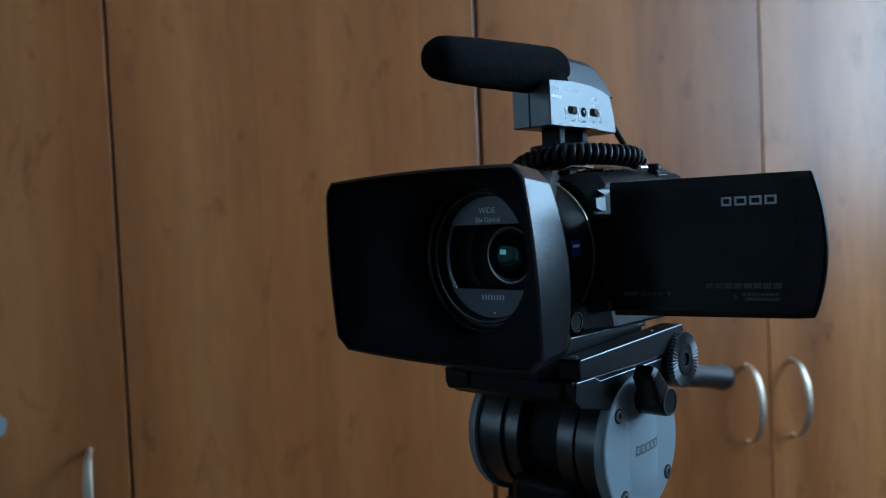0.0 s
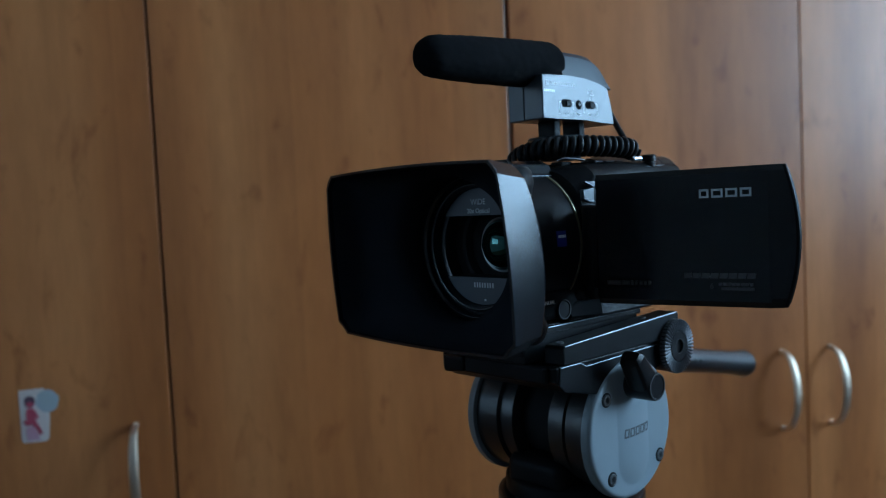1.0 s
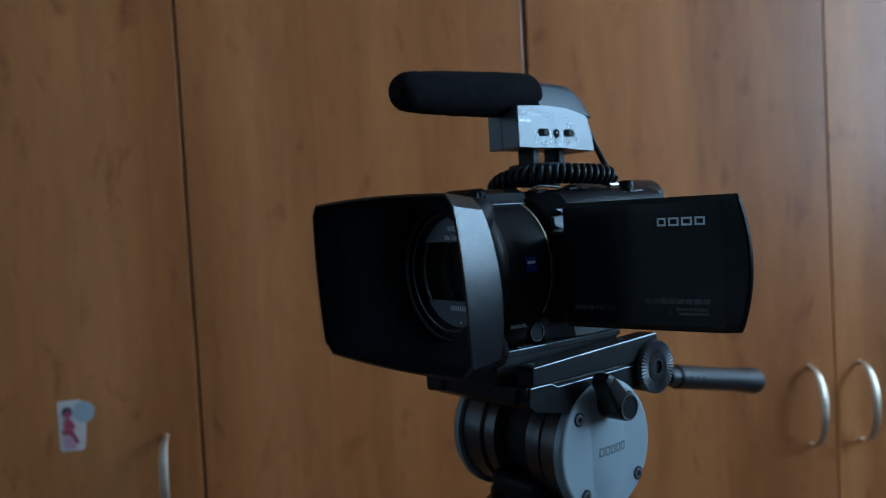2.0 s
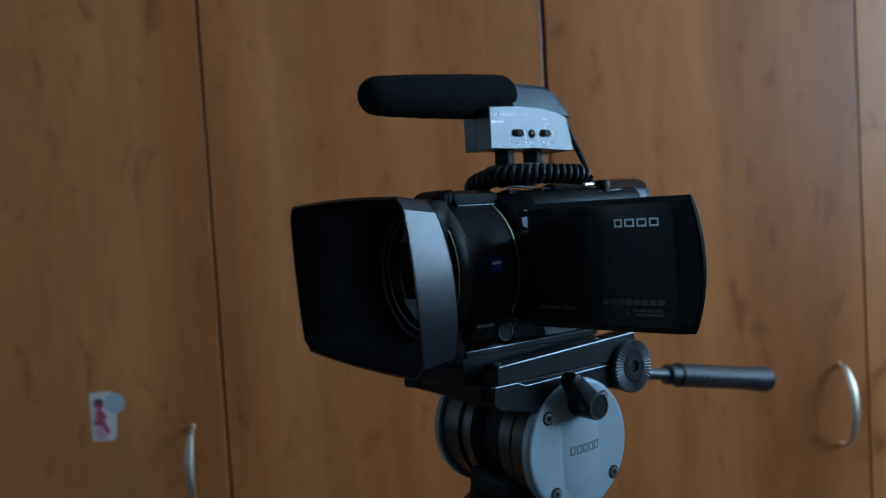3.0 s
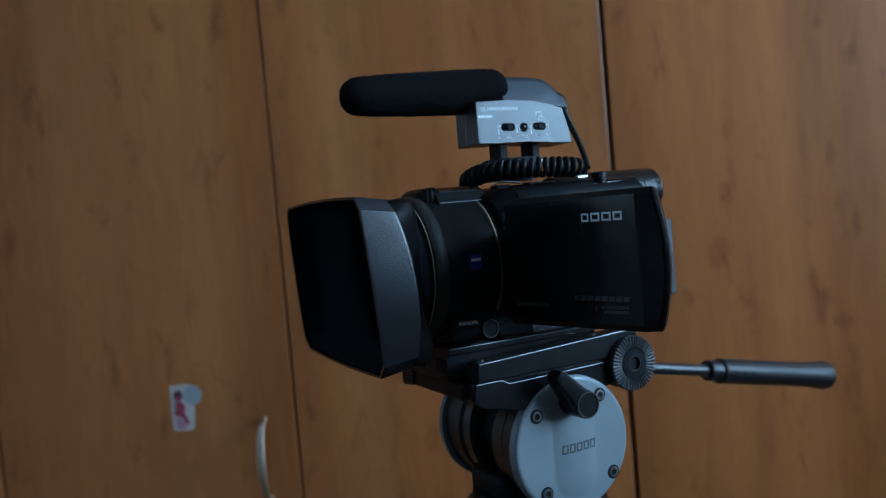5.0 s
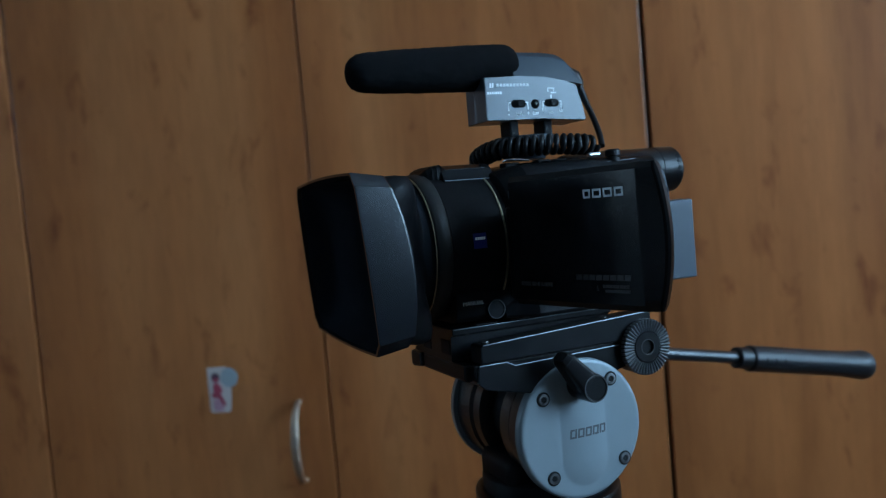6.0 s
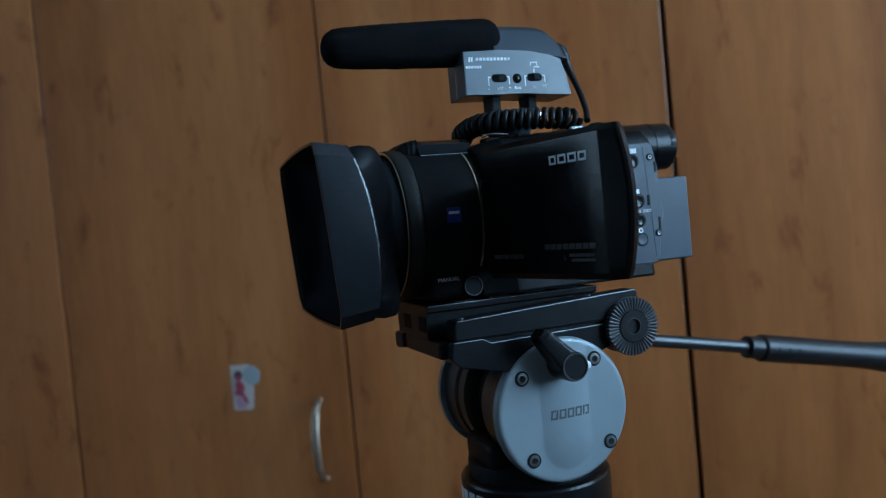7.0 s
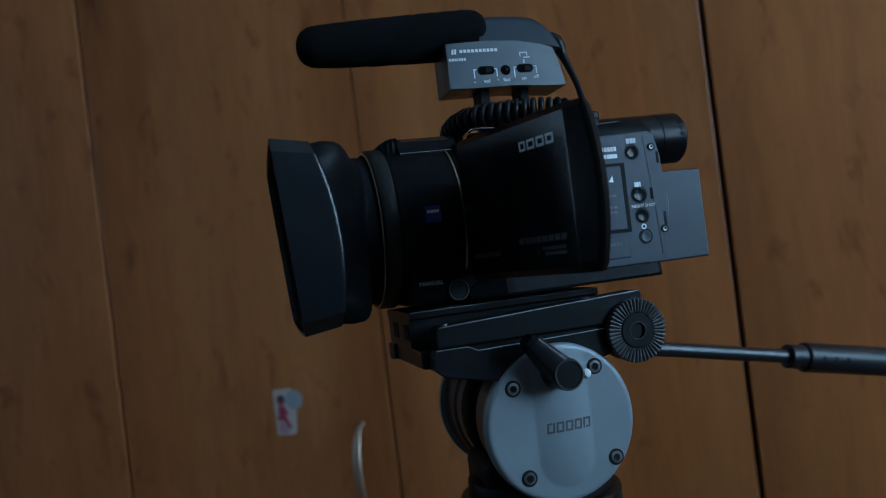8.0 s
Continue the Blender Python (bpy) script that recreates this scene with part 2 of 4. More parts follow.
def weight_normals(me):
    """Corner normals weighted by face area, so that flat faces stay flat beside narrow bevels."""
    around = [[] for _ in me.vertices]
    for f in me.polygons:
        for v in f.vertices:
            around[v].append((f.normal.copy(), f.area))
    normals = [None] * len(me.loops)
    for f in me.polygons:
        for li in f.loop_indices:
            total = Vector()
            for nrm, area in around[me.loops[li].vertex_index]:
                if nrm.dot(f.normal) > 0.93:
                    total += nrm * area
            normals[li] = total.normalized() if total.length > 1e-12 else f.normal.copy()
    me.normals_split_custom_set(normals)


def mesh_from(name, bm, mat, sharp=38.0, scale=MM):
    bmesh.ops.recalc_face_normals(bm, faces=bm.faces)
    bmesh.ops.scale(bm, vec=(scale, scale, scale), verts=bm.verts)
    me = bpy.data.meshes.new(name)
    bm.to_mesh(me)
    bm.free()
    me.shade_smooth()
    me.set_sharp_from_angle(angle=radians(sharp))
    me.materials.append(mat)
    if sharp < 39 and len(me.polygons) < 1500:
        weight_normals(me)
    return me


def part(name, bm, mat, parent, label="", sharp=38.0, scale=MM):
    ob = new(name, mesh_from(name, bm, mat, sharp, scale))
    ob.parent = parent
    return tagged(ob, label)


def thing(name, m, label, category, group=""):
    ob = new(name)
    ob.empty_display_size = 0.02
    ob.matrix_world = m
    return tagged(ob, label, category, group)


def words(name, text, size, m, mat, parent, label="", depth=0.05):
    """Lettering, size and depth in mm, laid out round the pose m (in mm)."""
    cu = bpy.data.curves.new(name, "FONT")
    cu.body, cu.size, cu.extrude = text, size, depth
    cu.align_x, cu.align_y = "CENTER", "CENTER"
    cu.resolution_u = 3
    tmp = new(name, cu)
    me = bpy.data.meshes.new_from_object(tmp.evaluated_get(bpy.context.evaluated_depsgraph_get()))
    bpy.data.objects.remove(tmp)
    bpy.data.curves.remove(cu)
    me.transform(Matrix.Scale(MM, 4) @ m)
    me.materials.clear()
    me.materials.append(mat)
    ob = new(name, me)
    ob.parent = parent
    return tagged(ob, label)


SIDE, FRONT = (90, 0, 90), (90, 0, 0)


def bar_row(name, x, y, z, facing, widths, height, gap, mat, parent, depth=0.12, slant=0.0, label=""):
    """A row of plain upright blocks on a face that looks to +x (SIDE) or -y (FRONT), centred at x, y, z."""
    bm = bmesh.new()
    total = sum(widths) + gap * (len(widths) - 1)
    u = -total / 2
    m = pose(x, y, z, *facing)
    for w in widths:
        rounded(bm, u, u + w, -height / 2, height / 2, 0, depth)
        u += w + gap
    for v in bm.verts:
        v.co.x += slant * v.co.y
        v.co = m @ v.co
    return part(name, bm, mat, parent, label)


# ---- the room ----
def room_part(name, boxes, mat, label, kind="structure"):
    bm = bmesh.new()
    for b in boxes:
        rounded(bm, *b)
    ob = new(name, mesh_from(name, bm, mat, scale=1.0))
    ob.matrix_world = ROOM
    return tagged(ob, label, "", "", kind)


XL, XR, YB, YF, H = -3.0, 2.0, 0.62, -3.6, 2.6
room_part("floor", [(XL - 0.15, XR + 0.15, YF - 0.15, YB + 0.15, -0.1, 0.0)], FLOOR_BOARD, "brown wooden floor of the room")
room_part("ceiling", [(XL - 0.15, XR + 0.15, YF - 0.15, YB + 0.15, H, H + 0.1)], CEILING_PAINT, "plain white painted ceiling")
room_part("wall_back", [(XL - 0.15, XR + 0.15, YB, YB + 0.15, 0, H)], WALL_PAINT, "pale painted wall behind the wardrobe")
room_part("wall_front", [(XL - 0.15, XR + 0.15, YF - 0.15, YF, 0, H)], WALL_PAINT, "pale painted wall facing the wardrobe")
def wall_with_window(name, win, label):
    x, out, y0, y1, z0, z1 = win
    a, b = min(x, x + 0.15 * out), max(x, x + 0.15 * out)
    room_part(name, [(a, b, YF, y0, 0, H), (a, b, y1, YB, 0, H), (a, b, y0, y1, 0, z0), (a, b, y0, y1, z1, H)], WALL_PAINT, label)


wall_with_window("wall_right", WINDOW_RIGHT, "pale painted wall with a window opening")
wall_with_window("wall_left", WINDOW_LEFT, "pale painted side wall with a window opening")


def build_window(name, win):
    x, out, y0, y1, z0, z1 = win
    ob = thing(name, ROOM, "white framed window with three panes", "window")
    tagged(ob, kind="structure")
    w = 0.05
    xa, xb = sorted((x + 0.03 * out, x + 0.08 * out))
    ym, zm = (y0 + y1) / 2, z0 + 0.57 * (z1 - z0)
    bm = bmesh.new()
    for box in ((y0, y0 + w, z0, z1), (y1 - w, y1, z0, z1), (y0 + w, y1 - w, z0, z0 + w), (y0 + w, y1 - w, z1 - w, z1),
                (ym - w / 2, ym + w / 2, z0 + w, z1 - w), (y0 + w, ym - w / 2, zm, zm + 0.04)):
        rounded(bm, xa, xb, *box)
    part("window_frame", bm, WHITE_LACQUER, ob, scale=1.0)
    bm = bmesh.new()
    sa, sb = sorted((x - 0.12 * out, x - 0.002 * out))
    rounded(bm, sa, sb, y0 - 0.03, y1 + 0.03, z0 - 0.035, z0 - 0.003, 0.008)
    part("window_sill", bm, WHITE_LACQUER, ob, scale=1.0)
    for a, b, c, d in ((y0 + w, ym - w / 2, z0 + w, zm), (y0 + w, ym - w / 2, zm + 0.04, z1 - w), (ym + w / 2, y1 - w, z0 + w, z1 - w)):
        bm = bmesh.new()
        rounded(bm, xa + 0.02, xa + 0.024, a, b, c, d)
        part("pane", bm, PANE_GLASS, ob, scale=1.0).visible_shadow = False


build_window("window_1", WINDOW_RIGHT)
build_window("window_2", WINDOW_LEFT)


# ---- the wardrobe ----
DOOR_EDGES = (-1.30, -0.978, -0.648, -0.3190, 0.0020, 0.3470, 0.6850, 1.0200, 1.3580, 1.6900)
GAP = 0.0026
wardrobe = thing("wardrobe", ROOM, "tall built-in wardrobe with alder wood laminate doors", "wardrobe")
bm = bmesh.new()
rounded(bm, DOOR_EDGES[0], DOOR_EDGES[-1], 0.024, 0.60, 0.0, 2.40, 0.002)
part("carcass", bm, CARCASS, wardrobe, "dark carcass behind the doors", scale=1.0)
doors = []
for a, b in zip(DOOR_EDGES, DOOR_EDGES[1:]):
    bm = bmesh.new()
    g0 = {-0.3190: 0.0022, 0.6850: 0.0008, 0.3470: 0.0034}.get(a, GAP / 2)
    g1 = 0.0008 if b == 0.6850 else GAP / 2
    rounded(bm, a + g0, b - g1, 0.0, 0.019, 0.07, 2.38, 0.0009, 2)
    doors.append(part("door", bm, WOOD, wardrobe, scale=1.0))


def bow_handle(x, z0, z1, parent):
    """A flat metal bow between two feet, widest in its middle."""
    bm = bmesh.new()
    loops, steps = [], 24
    for i in range(steps + 1):
        k = i / steps
        a = math.pi * k
        z = z0 + (z1 - z0) * (0.5 - 0.5 * math.cos(a) * (0.93 + 0.07 * abs(math.cos(a))))
        out = -(0.001 + 0.0265 * math.sin(a) ** 0.85)
        half = 0.0027 + 0.0016 * math.sin(a)
        th = 0.0019
        nx = Vector((0, -math.cos(a - math.pi / 2) * th, -math.cos(a) * th))
        c = Vector((x, out, z))
        loop = []
        for q in range(10):
            w = 2 * math.pi * q / 10
            loop.append(c + Vector((half * math.cos(w), 0, 0)) + nx * math.sin(w))
        loops.append(loop)
    rings(bm, loops)
    for z in (z0, z1):
        lathe(bm, (x, 0, z), (0, -1, 0), [(0, 0.0027), (0.0008, 0.0027), (0.0012, 0.0022)], 20)
    return part("handle", bm, STEEL, parent, "curved brushed steel bow handle", scale=1.0)


bow_handle(-0.031, 0.976, 1.060, doors[3])
bow_handle(0.653, 0.984, 1.071, doors[5])
bow_handle(0.715, 0.984, 1.071, doors[6])

sticker = thing("sticker", ROOM, "worn white sticker with red print on the door", "sticker")


def flat_shape(name, outline, y, mat, parent, thick=0.0003):
    bm = bmesh.new()
    extrude_outline(bm, outline, "y", y, y - thick)
    return part(name, bm, mat, parent, scale=1.0)


flat_shape("paper", [(-0.1288, 1.1020), (-0.1080, 1.1026), (-0.1042, 1.0960), (-0.1040, 1.0745), (-0.1058, 1.0560), (-0.1085, 1.0535), (-0.1270, 1.0536), (-0.1286, 1.0555)], -0.0002, STICKER_WHITE, sticker)
flat_shape("foil", [(-0.1050 + 0.0098 * math.cos(0.35 * i) * (1 + 0.07 * math.sin(2.1 * i)), 1.0905 + 0.0105 * math.sin(0.35 * i)) for i in range(18)], -0.0006, STICKER_BLUE, sticker)
# a worn red print: a round blob above a waisted one, its limbs spread
def blob(cx, cz, rx, rz, n=14, tilt=0.0):
    return [(cx + rx * math.cos(a) + tilt * rz * math.sin(a), cz + rz * math.sin(a) * (1 + 0.08 * math.sin(3 * a))) for a in [2 * math.pi * i / n for i in range(n)]]


flat_shape("print", blob(-0.1200, 1.0912, 0.0047, 0.0055), -0.0010, STICKER_DARK, sticker)
flat_shape("print", blob(-0.1197, 1.0888, 0.0032, 0.0022), -0.0014, STICKER_RED, sticker)
flat_shape("print", [(-0.1222, 1.0850), (-0.1178, 1.0852), (-0.1150, 1.0815), (-0.1128, 1.0765), (-0.1142, 1.0745), (-0.1158, 1.0772), (-0.1152, 1.0725), (-0.1120, 1.0660), (-0.1102, 1.0615), (-0.1130, 1.0600), (-0.1165, 1.0668), (-0.1196, 1.0700), (-0.1228, 1.0690), (-0.1262, 1.0722), (-0.1250, 1.0748), (-0.1228, 1.0742), (-0.1236, 1.0800)], -0.0014, STICKER_RED, sticker)
flat_shape("print", [(-0.1245, 1.0665), (-0.1185, 1.0690), (-0.1140, 1.0610), (-0.1135, 1.0555), (-0.1240, 1.0555)], -0.0010, STICKER_PINK, sticker)


# ---- the tripod with its fluid head ----
CX = -35.0


def ring_screw(x, y, z, parent):
    bm = bmesh.new()
    lathe(bm, (x, y, z), (1, 0, 0), [(-0.5, 3.1), (0.15, 3.1), (0.25, 2.75)], 24)
    s = part("screw", bm, DEEP, parent, "dark socket screw with a steel rim")
    bm = bmesh.new()
    lathe(bm, (x, y, z), (1, 0, 0), [(0.2, 2.35), (0.65, 2.25), (0.7, 1.35), (0.2, 1.2)], 24, False, False)
    part("rim", bm, SCREW, s)
    bm = bmesh.new()
    lathe(bm, (x, y, z), (1, 0, 0), [(0.22, 1.15), (0.32, 1.05)], 6)
    part("socket", bm, DEEP, s)


def grey_cover(name, cy, cz, radius, x_face, outward, parent, label):
    """A round cover with a low swelling down its middle, domed at its rim."""
    bm = bmesh.new()
    nr, ns = 60, 160
    loops = []
    for j in range(nr + 1):
        r = radius * (j / nr)
        loop = []
        for i in range(ns):
            a = 2 * math.pi * i / ns
            y, z = r * math.cos(a), r * math.sin(a)
            dz = max(0.0, -13.0 - z)
            d = math.hypot(y - 0.6, dz) - 11.2
            q = min(1.0, max(0.0, (d + 11.2) / 11.2))
            sunk = 1.1 * (1 - q * q)
            edge = max(0.0, r - (radius - 2.2)) / 2.2
            h = sunk * (0 if outward < 0 else 1) - 1.6 * (1 - math.sqrt(max(0.0, 1 - edge * edge)))
            loop.append((x_face + outward * h, cy + y, cz + z))
        loops.append(loop)
    centre = bm.verts.new((x_face + (1.1 if outward > 0 else 0), cy, cz))
    rows = [[bm.verts.new(p) for p in loop] for loop in loops[1:]]
    for i in range(ns):
        bm.faces.new((centre, rows[0][i], rows[0][(i + 1) % ns]))
    rows.append([bm.verts.new((x_face - outward * 4.5, v.co.y, v.co.z)) for v in rows[-1]])
    for a, b in zip(rows, rows[1:]):
        for i in range(ns):
            j = (i + 1) % ns
            bm.faces.new((a[i], a[j], b[j], b[i]))
    bm.faces.new(rows[-1])
    return part(name, bm, DISC_GREY, parent, label, sharp=50)


def ribbed_knob(x0, x1, cy, cz, radius, parent, name="knob"):
    bm = bmesh.new()
    lathe(bm, (0, cy, cz), (1, 0, 0), [(x0, radius - 1.5), (x0 + 1, radius - 0.4), (x1 - 1.2, radius - 0.4), (x1 - 0.4, radius - 0.9), (x1 - 0.6, 6.9), (x1 - 5.0, 6.8), (x1 - 5.0, 0.5)], 72)
    k = part(name, bm, RUBBER, parent, "round black ribbed tilt knob")
    n = 44
    # ribs paler than the knob: their window sheen is put into the colour
    bm = bmesh.new()
    for i in range(n):
        a = 2 * math.pi * i / n
        m = Matrix.Translation((0, cy, cz)) @ Matrix.Rotation(a, 4, "X")
        rows = []
        for u, wide, drop in ((7.0, 0.5, 0.0), (radius - 0.3, 1.0, 0.0), (radius, 1.0, 0.5), (radius, 1.0, 2.6)):
            rows.append([bm.verts.new(m @ Vector((x1 + h - drop, wide * w, u))) for w, h in ((-0.6, -1.2), (-0.52, 0.0), (0.0, 0.26), (0.52, 0.0), (0.6, -1.2))])
        for a, b in zip(rows, rows[1:]):
            for q in range(4):
                bm.faces.new((a[q], a[q + 1], b[q + 1], b[q]))
    part("ribs", bm, KNOB_RIB, k, "radial ribs, paler to carry their sheen", sharp=20)
    bm = bmesh.new()
    lathe(bm, (0, cy, cz), (1, 0, 0), [(x1 - 1.0, 6.7), (x1 - 0.1, 6.7), (x1 + 0.2, 6.4), (x1 + 0.2, 3.4), (x1 - 2.4, 3.1)], 48, True, True)
    part("hub", bm, BLACK, k, sharp=20)
    bm = bmesh.new()
    lathe(bm, (0, cy, cz), (1, 0, 0), [(x1 + 0.1, 3.55), (x1 + 0.3, 3.4), (x1 + 0.3, 3.2), (x1 - 0.3, 3.05)], 40, False, False)
    part("hub_rim", bm, MARK_DIM, k)
    bm = bmesh.new()
    lathe(bm, (0, cy, cz), (1, 0, 0), [(x1 - 2.4, 2.6), (x1 - 2.2, 2.5)], 6)
    part("socket", bm, DEEP, k)


def build_tripod():
    base = RIG @ Matrix.Translation((CX * MM, 0.007, -RIG_ORIGIN.z))
    t = thing("tripod", base, "black tripod with grey-sided fluid video head", "tripod")
    hold = new("fluid_head")
    hold.empty_display_size = 0.02
    hold.parent = t
    hold.matrix_parent_inverse = Matrix.Translation((-CX * MM, -0.007, RIG_ORIGIN.z))
    return t, hold


tripod, head = build_tripod()

# clamp base under the sliding plate, with a stepped lower edge
outline = [(-40, -12.6), (44, -12.6), (44, -17), (30, -21), (20, -26), (-19, -26), (-33, -24), (-38, -20.5), (-40, -19)]
bm = bmesh.new()
extrude_outline(bm, outline, "x", -66, -1.6, 0.7)
part("clamp_base", bm, HEAD_BLACK, head)
bm = bmesh.new()
extrude_outline(bm, [(-39.4, -20), (-38.6, -12.9), (-26, -12.9), (-22, -14.8), (42, -13.6), (42, -20.5), (18, -27.5), (-16, -27.5), (-36, -23)], "x", -3.0, -0.9, 0.5)
part("side_cheek", bm, HEAD_BLACK, head)
bm = bmesh.new()
extrude_outline(bm, [(-37.6, -12.4), (45.4, -12.4), (45.4, -2.0), (44, -1.0), (-36.6, -4.6), (-37.6, -5.6)], "x", -9.5, 0.2, 0.6)
part("side_rail", bm, HEAD_BLACK, head)
bm = bmesh.new()
extrude_outline(bm, [(-37.6, -12.4), (45.4, -12.4), (45.4, -4), (-37.6, -7)], "x", -66, -57, 0.6)
part("side_rail", bm, HEAD_BLACK, head)
bm = bmesh.new()
extrude_outline(bm, [(-62, -13.0), (-50, -13.0), (-50, -19.5), (-60.5, -20.6), (-62, -19.6)], "y", -43.8, -36, 1.2)
part("locking_catch", bm, HEAD_BLACK, head)
bm = bmesh.new()
rounded(bm, -50, -5.5, -42.6, -36, -19.8, -12.6, 1.2)
part("front_stop", bm, HEAD_BLACK, head)

# quick-release plate with its two long edges
bm = bmesh.new()
extrude_outline(bm, [(-53.0, -12.3), (-14.0, -12.3), (-14.0, -1.7), (-11.4, -1.2), (-11.4, 1.2), (-55.3, 1.2), (-55.3, -1.2), (-53.0, -1.7)], "y", -44.0, 33, 0.3)
plate = part("quick_release_plate", bm, HEAD_BLACK, head, "black sliding quick-release plate")
bm = bmesh.new()
rounded(bm, -54.6, -12.0, -43.5, 32.4, 1.1, 1.32, 0.08)
part("pad", bm, PAD, plate, "matt black pad")
# thin bright strips added for the glint along the head's worn edges
bm = bmesh.new()
tube(bm, [(-11.5, -43.6, 1.1), (-11.5, 32.5, 1.1)], 0.26, 8)
part("edge", bm, EDGE, plate, "bright strip for a worn edge's glint")
bm = bmesh.new()
tube(bm, [(0.0, -36.4, -4.85), (0.0, 44.2, -1.35)], 0.28, 8)
part("edge", bm, EDGE, head, "bright strip for the glint on the rail's worn edge")
bm = bmesh.new()
tube(bm, [(-1.0, -38.0, -13.1), (-1.0, -26.0, -13.1), (-1.0, -22.2, -15.0), (-1.0, 30.0, -14.05)], 0.24, 8)
part("edge", bm, EDGE, head, "bright strip for the glint on the cheek's worn edge")
for xx in (-44.0, -24.0):
    bm = bmesh.new()
    rounded(bm, xx, xx + 9, -44.3, -43.3, -9.6, -3.4, 0.4)
    part("slot", bm, DEEP, plate)
for yy in (-32, -16, 0, 16):
    bm = bmesh.new()
    rounded(bm, -19.5, -13.4, yy, yy + 10, 1.25, 1.75, 0.2)
    part("rubber_strip", bm, RUBBER, plate)
for yy in (-33.0, 24.5):
    bm = bmesh.new()
    lathe(bm, (-5.2, yy, -4.5 + (yy + 37) * 0.043), (0, 0, 1), [(-1, 1.6), (0.35, 1.6), (0.5, 1.2)], 16)
    part("pin", bm, SCREW, head)

# the two drums, their bearing and the round covers
DY, DZ = 6.6, -46.2
bm = bmesh.new()
lathe(bm, (0, DY, DZ), (1, 0, 0), [(-25.5, 22), (-24.5, 26.2), (-17.0, 26.2), (-16.4, 25.0), (-15.2, 25.0), (-14.6, 27.2), (-4.2, 27.6)], 96)
part("drum", bm, DRUM, head)
bm = bmesh.new()
lathe(bm, (0, DY, DZ), (1, 0, 0), [(-66, 27.6), (-53.5, 27.2), (-52.9, 25.2), (-51.5, 25.2), (-50.8, 26.4), (-45.0, 26.2), (-44, 22)], 96)
part("drum", bm, DRUM, head)
bm = bmesh.new()
lathe(bm, (0, DY, DZ), (1, 0, 0), [(-46, 19.5), (-24, 19.5)], 64)
rounded(bm, -48, -22, -14, 26, -30, -16, 2)
part("bearing", bm, DEEP, head)
cover = grey_cover("side_cover", DY, DZ, 29.8, 0.0, 1, head, "silver-grey round side cover with a low swelling")
grey_cover("side_cover", DY, DZ, 29.8, -70.0, -1, head, "silver-grey round side cover")
for yy, zz in ((-11.2, -30.8), (22.2, -27.4), (-8.9, -64.3), (26.6, -62.6)):
    ring_screw(0.0, yy, zz, cover)
for i in range(5):
    bm = bmesh.new()
    yy, wide, low, high, pen = 0.0 + 3.65 * i, 3.1, -49.4, -45.5, 0.8
    for y0, y1, z0, z1 in ((yy, yy + pen, low, high), (yy + wide - pen, yy + wide, low, high), (yy + pen, yy + wide - pen, low, low + pen), (yy + pen, yy + wide - pen, high - pen, high)):
        h = 1.1 * (1 - (((y0 + y1) / 2 - DY - 0.6) / 11.2) ** 2)
        rounded(bm, h - 0.2, h + 0.06, y0, y1, z0, z1)
    for v in bm.verts:
        v.co.y += 0.12 * (v.co.z + 47.4)
    part("marking", bm, MARK_DARK, cover)
bm = bmesh.new()
lathe(bm, (0, 18.6, -29.6), (1, 0, 0), [(-0.6, 1.9), (0.5, 1.8), (1.3, 1.1), (1.5, 0.3)], 20)
part("index_dot", bm, MARK_WHITE, cover)

# tilt-lock lever: a thick paddle tapering from its round hub
HY, HZ = 6.2, -26.8
bm = bmesh.new()
lathe(bm, (0, HY, HZ), (1, 0, 0), [(-1.0, 6.2), (11.8, 6.0), (12.9, 5.7), (13.2, 5.3), (13.2, 4.9), (12.9, 4.7)], 40)
hub = part("lever_hub", bm, BLACK, head)
bm = bmesh.new()
lathe(bm, (0, HY, HZ), (1, 0, 0), [(12.6, 5.65), (13.28, 5.5), (13.28, 5.1), (12.8, 4.95)], 40, False, False)
part("rim", bm, MARK_DIM, hub, "thin paler rim")
bm = bmesh.new()
loops = []
for k in range(10):
    s = k / 9
    cy, cz = HY - 13.4 * s, HZ + 14.6 * s
    half = 5.7 - 2.6 * s
    x0, x1 = 1.5 + 3.2 * s, 12.7 + 1.5 * s
    if k == 9:
        half, x0, x1 = half * 0.72, x0 + 1.0, x1 - 1.0
    xm, xh = (x0 + x1) / 2, (x1 - x0) / 2
    loop = []
    for q in range(24):
        a = 2 * math.pi * q / 24
        u = math.copysign(abs(math.cos(a)) ** 0.45, math.cos(a))
        v = math.copysign(abs(math.sin(a)) ** 0.45, math.sin(a))
        loop.append(Vector((xm + xh * v, cy + 0.735 * half * u, cz + 0.675 * half * u)))
    loops.append(loop)
rings(bm, loops)
part("tilt_lever", bm, BLACK, head, sharp=30)

ribbed_knob(-8.0, 3.2, 40.4, -16.2, 12.2, head)
bm = bmesh.new()
rounded(bm, -62, -6, 34, 48, -25, -13, 2)
part("knob_block", bm, HEAD_BLACK, head)

# pan handle on the far side
G0, G1 = Vector((-88.8, 176.4, -54.6)), Vector((-89.3, 285.5, -76.3))
gd = (G1 - G0).normalized()
R0 = G0 - gd * 136
bm = bmesh.new()
lathe(bm, R0, gd, [(0, 3.7), (146, 3.7)], 24)
part("handle_rod", bm, ROD, head)
bm = bmesh.new()
L = (G1 - G0).length
lathe(bm, G0, gd, [(-2, 5.2), (-1.4, 6.4), (7.5, 6.6), (8, 7.5), (9, 8.0), (0.55 * L, 8.0), (0.80 * L, 8.3), (0.92 * L, 9.3), (L - 5, 9.7), (L - 1.5, 9.0), (L, 6.0)], 40)
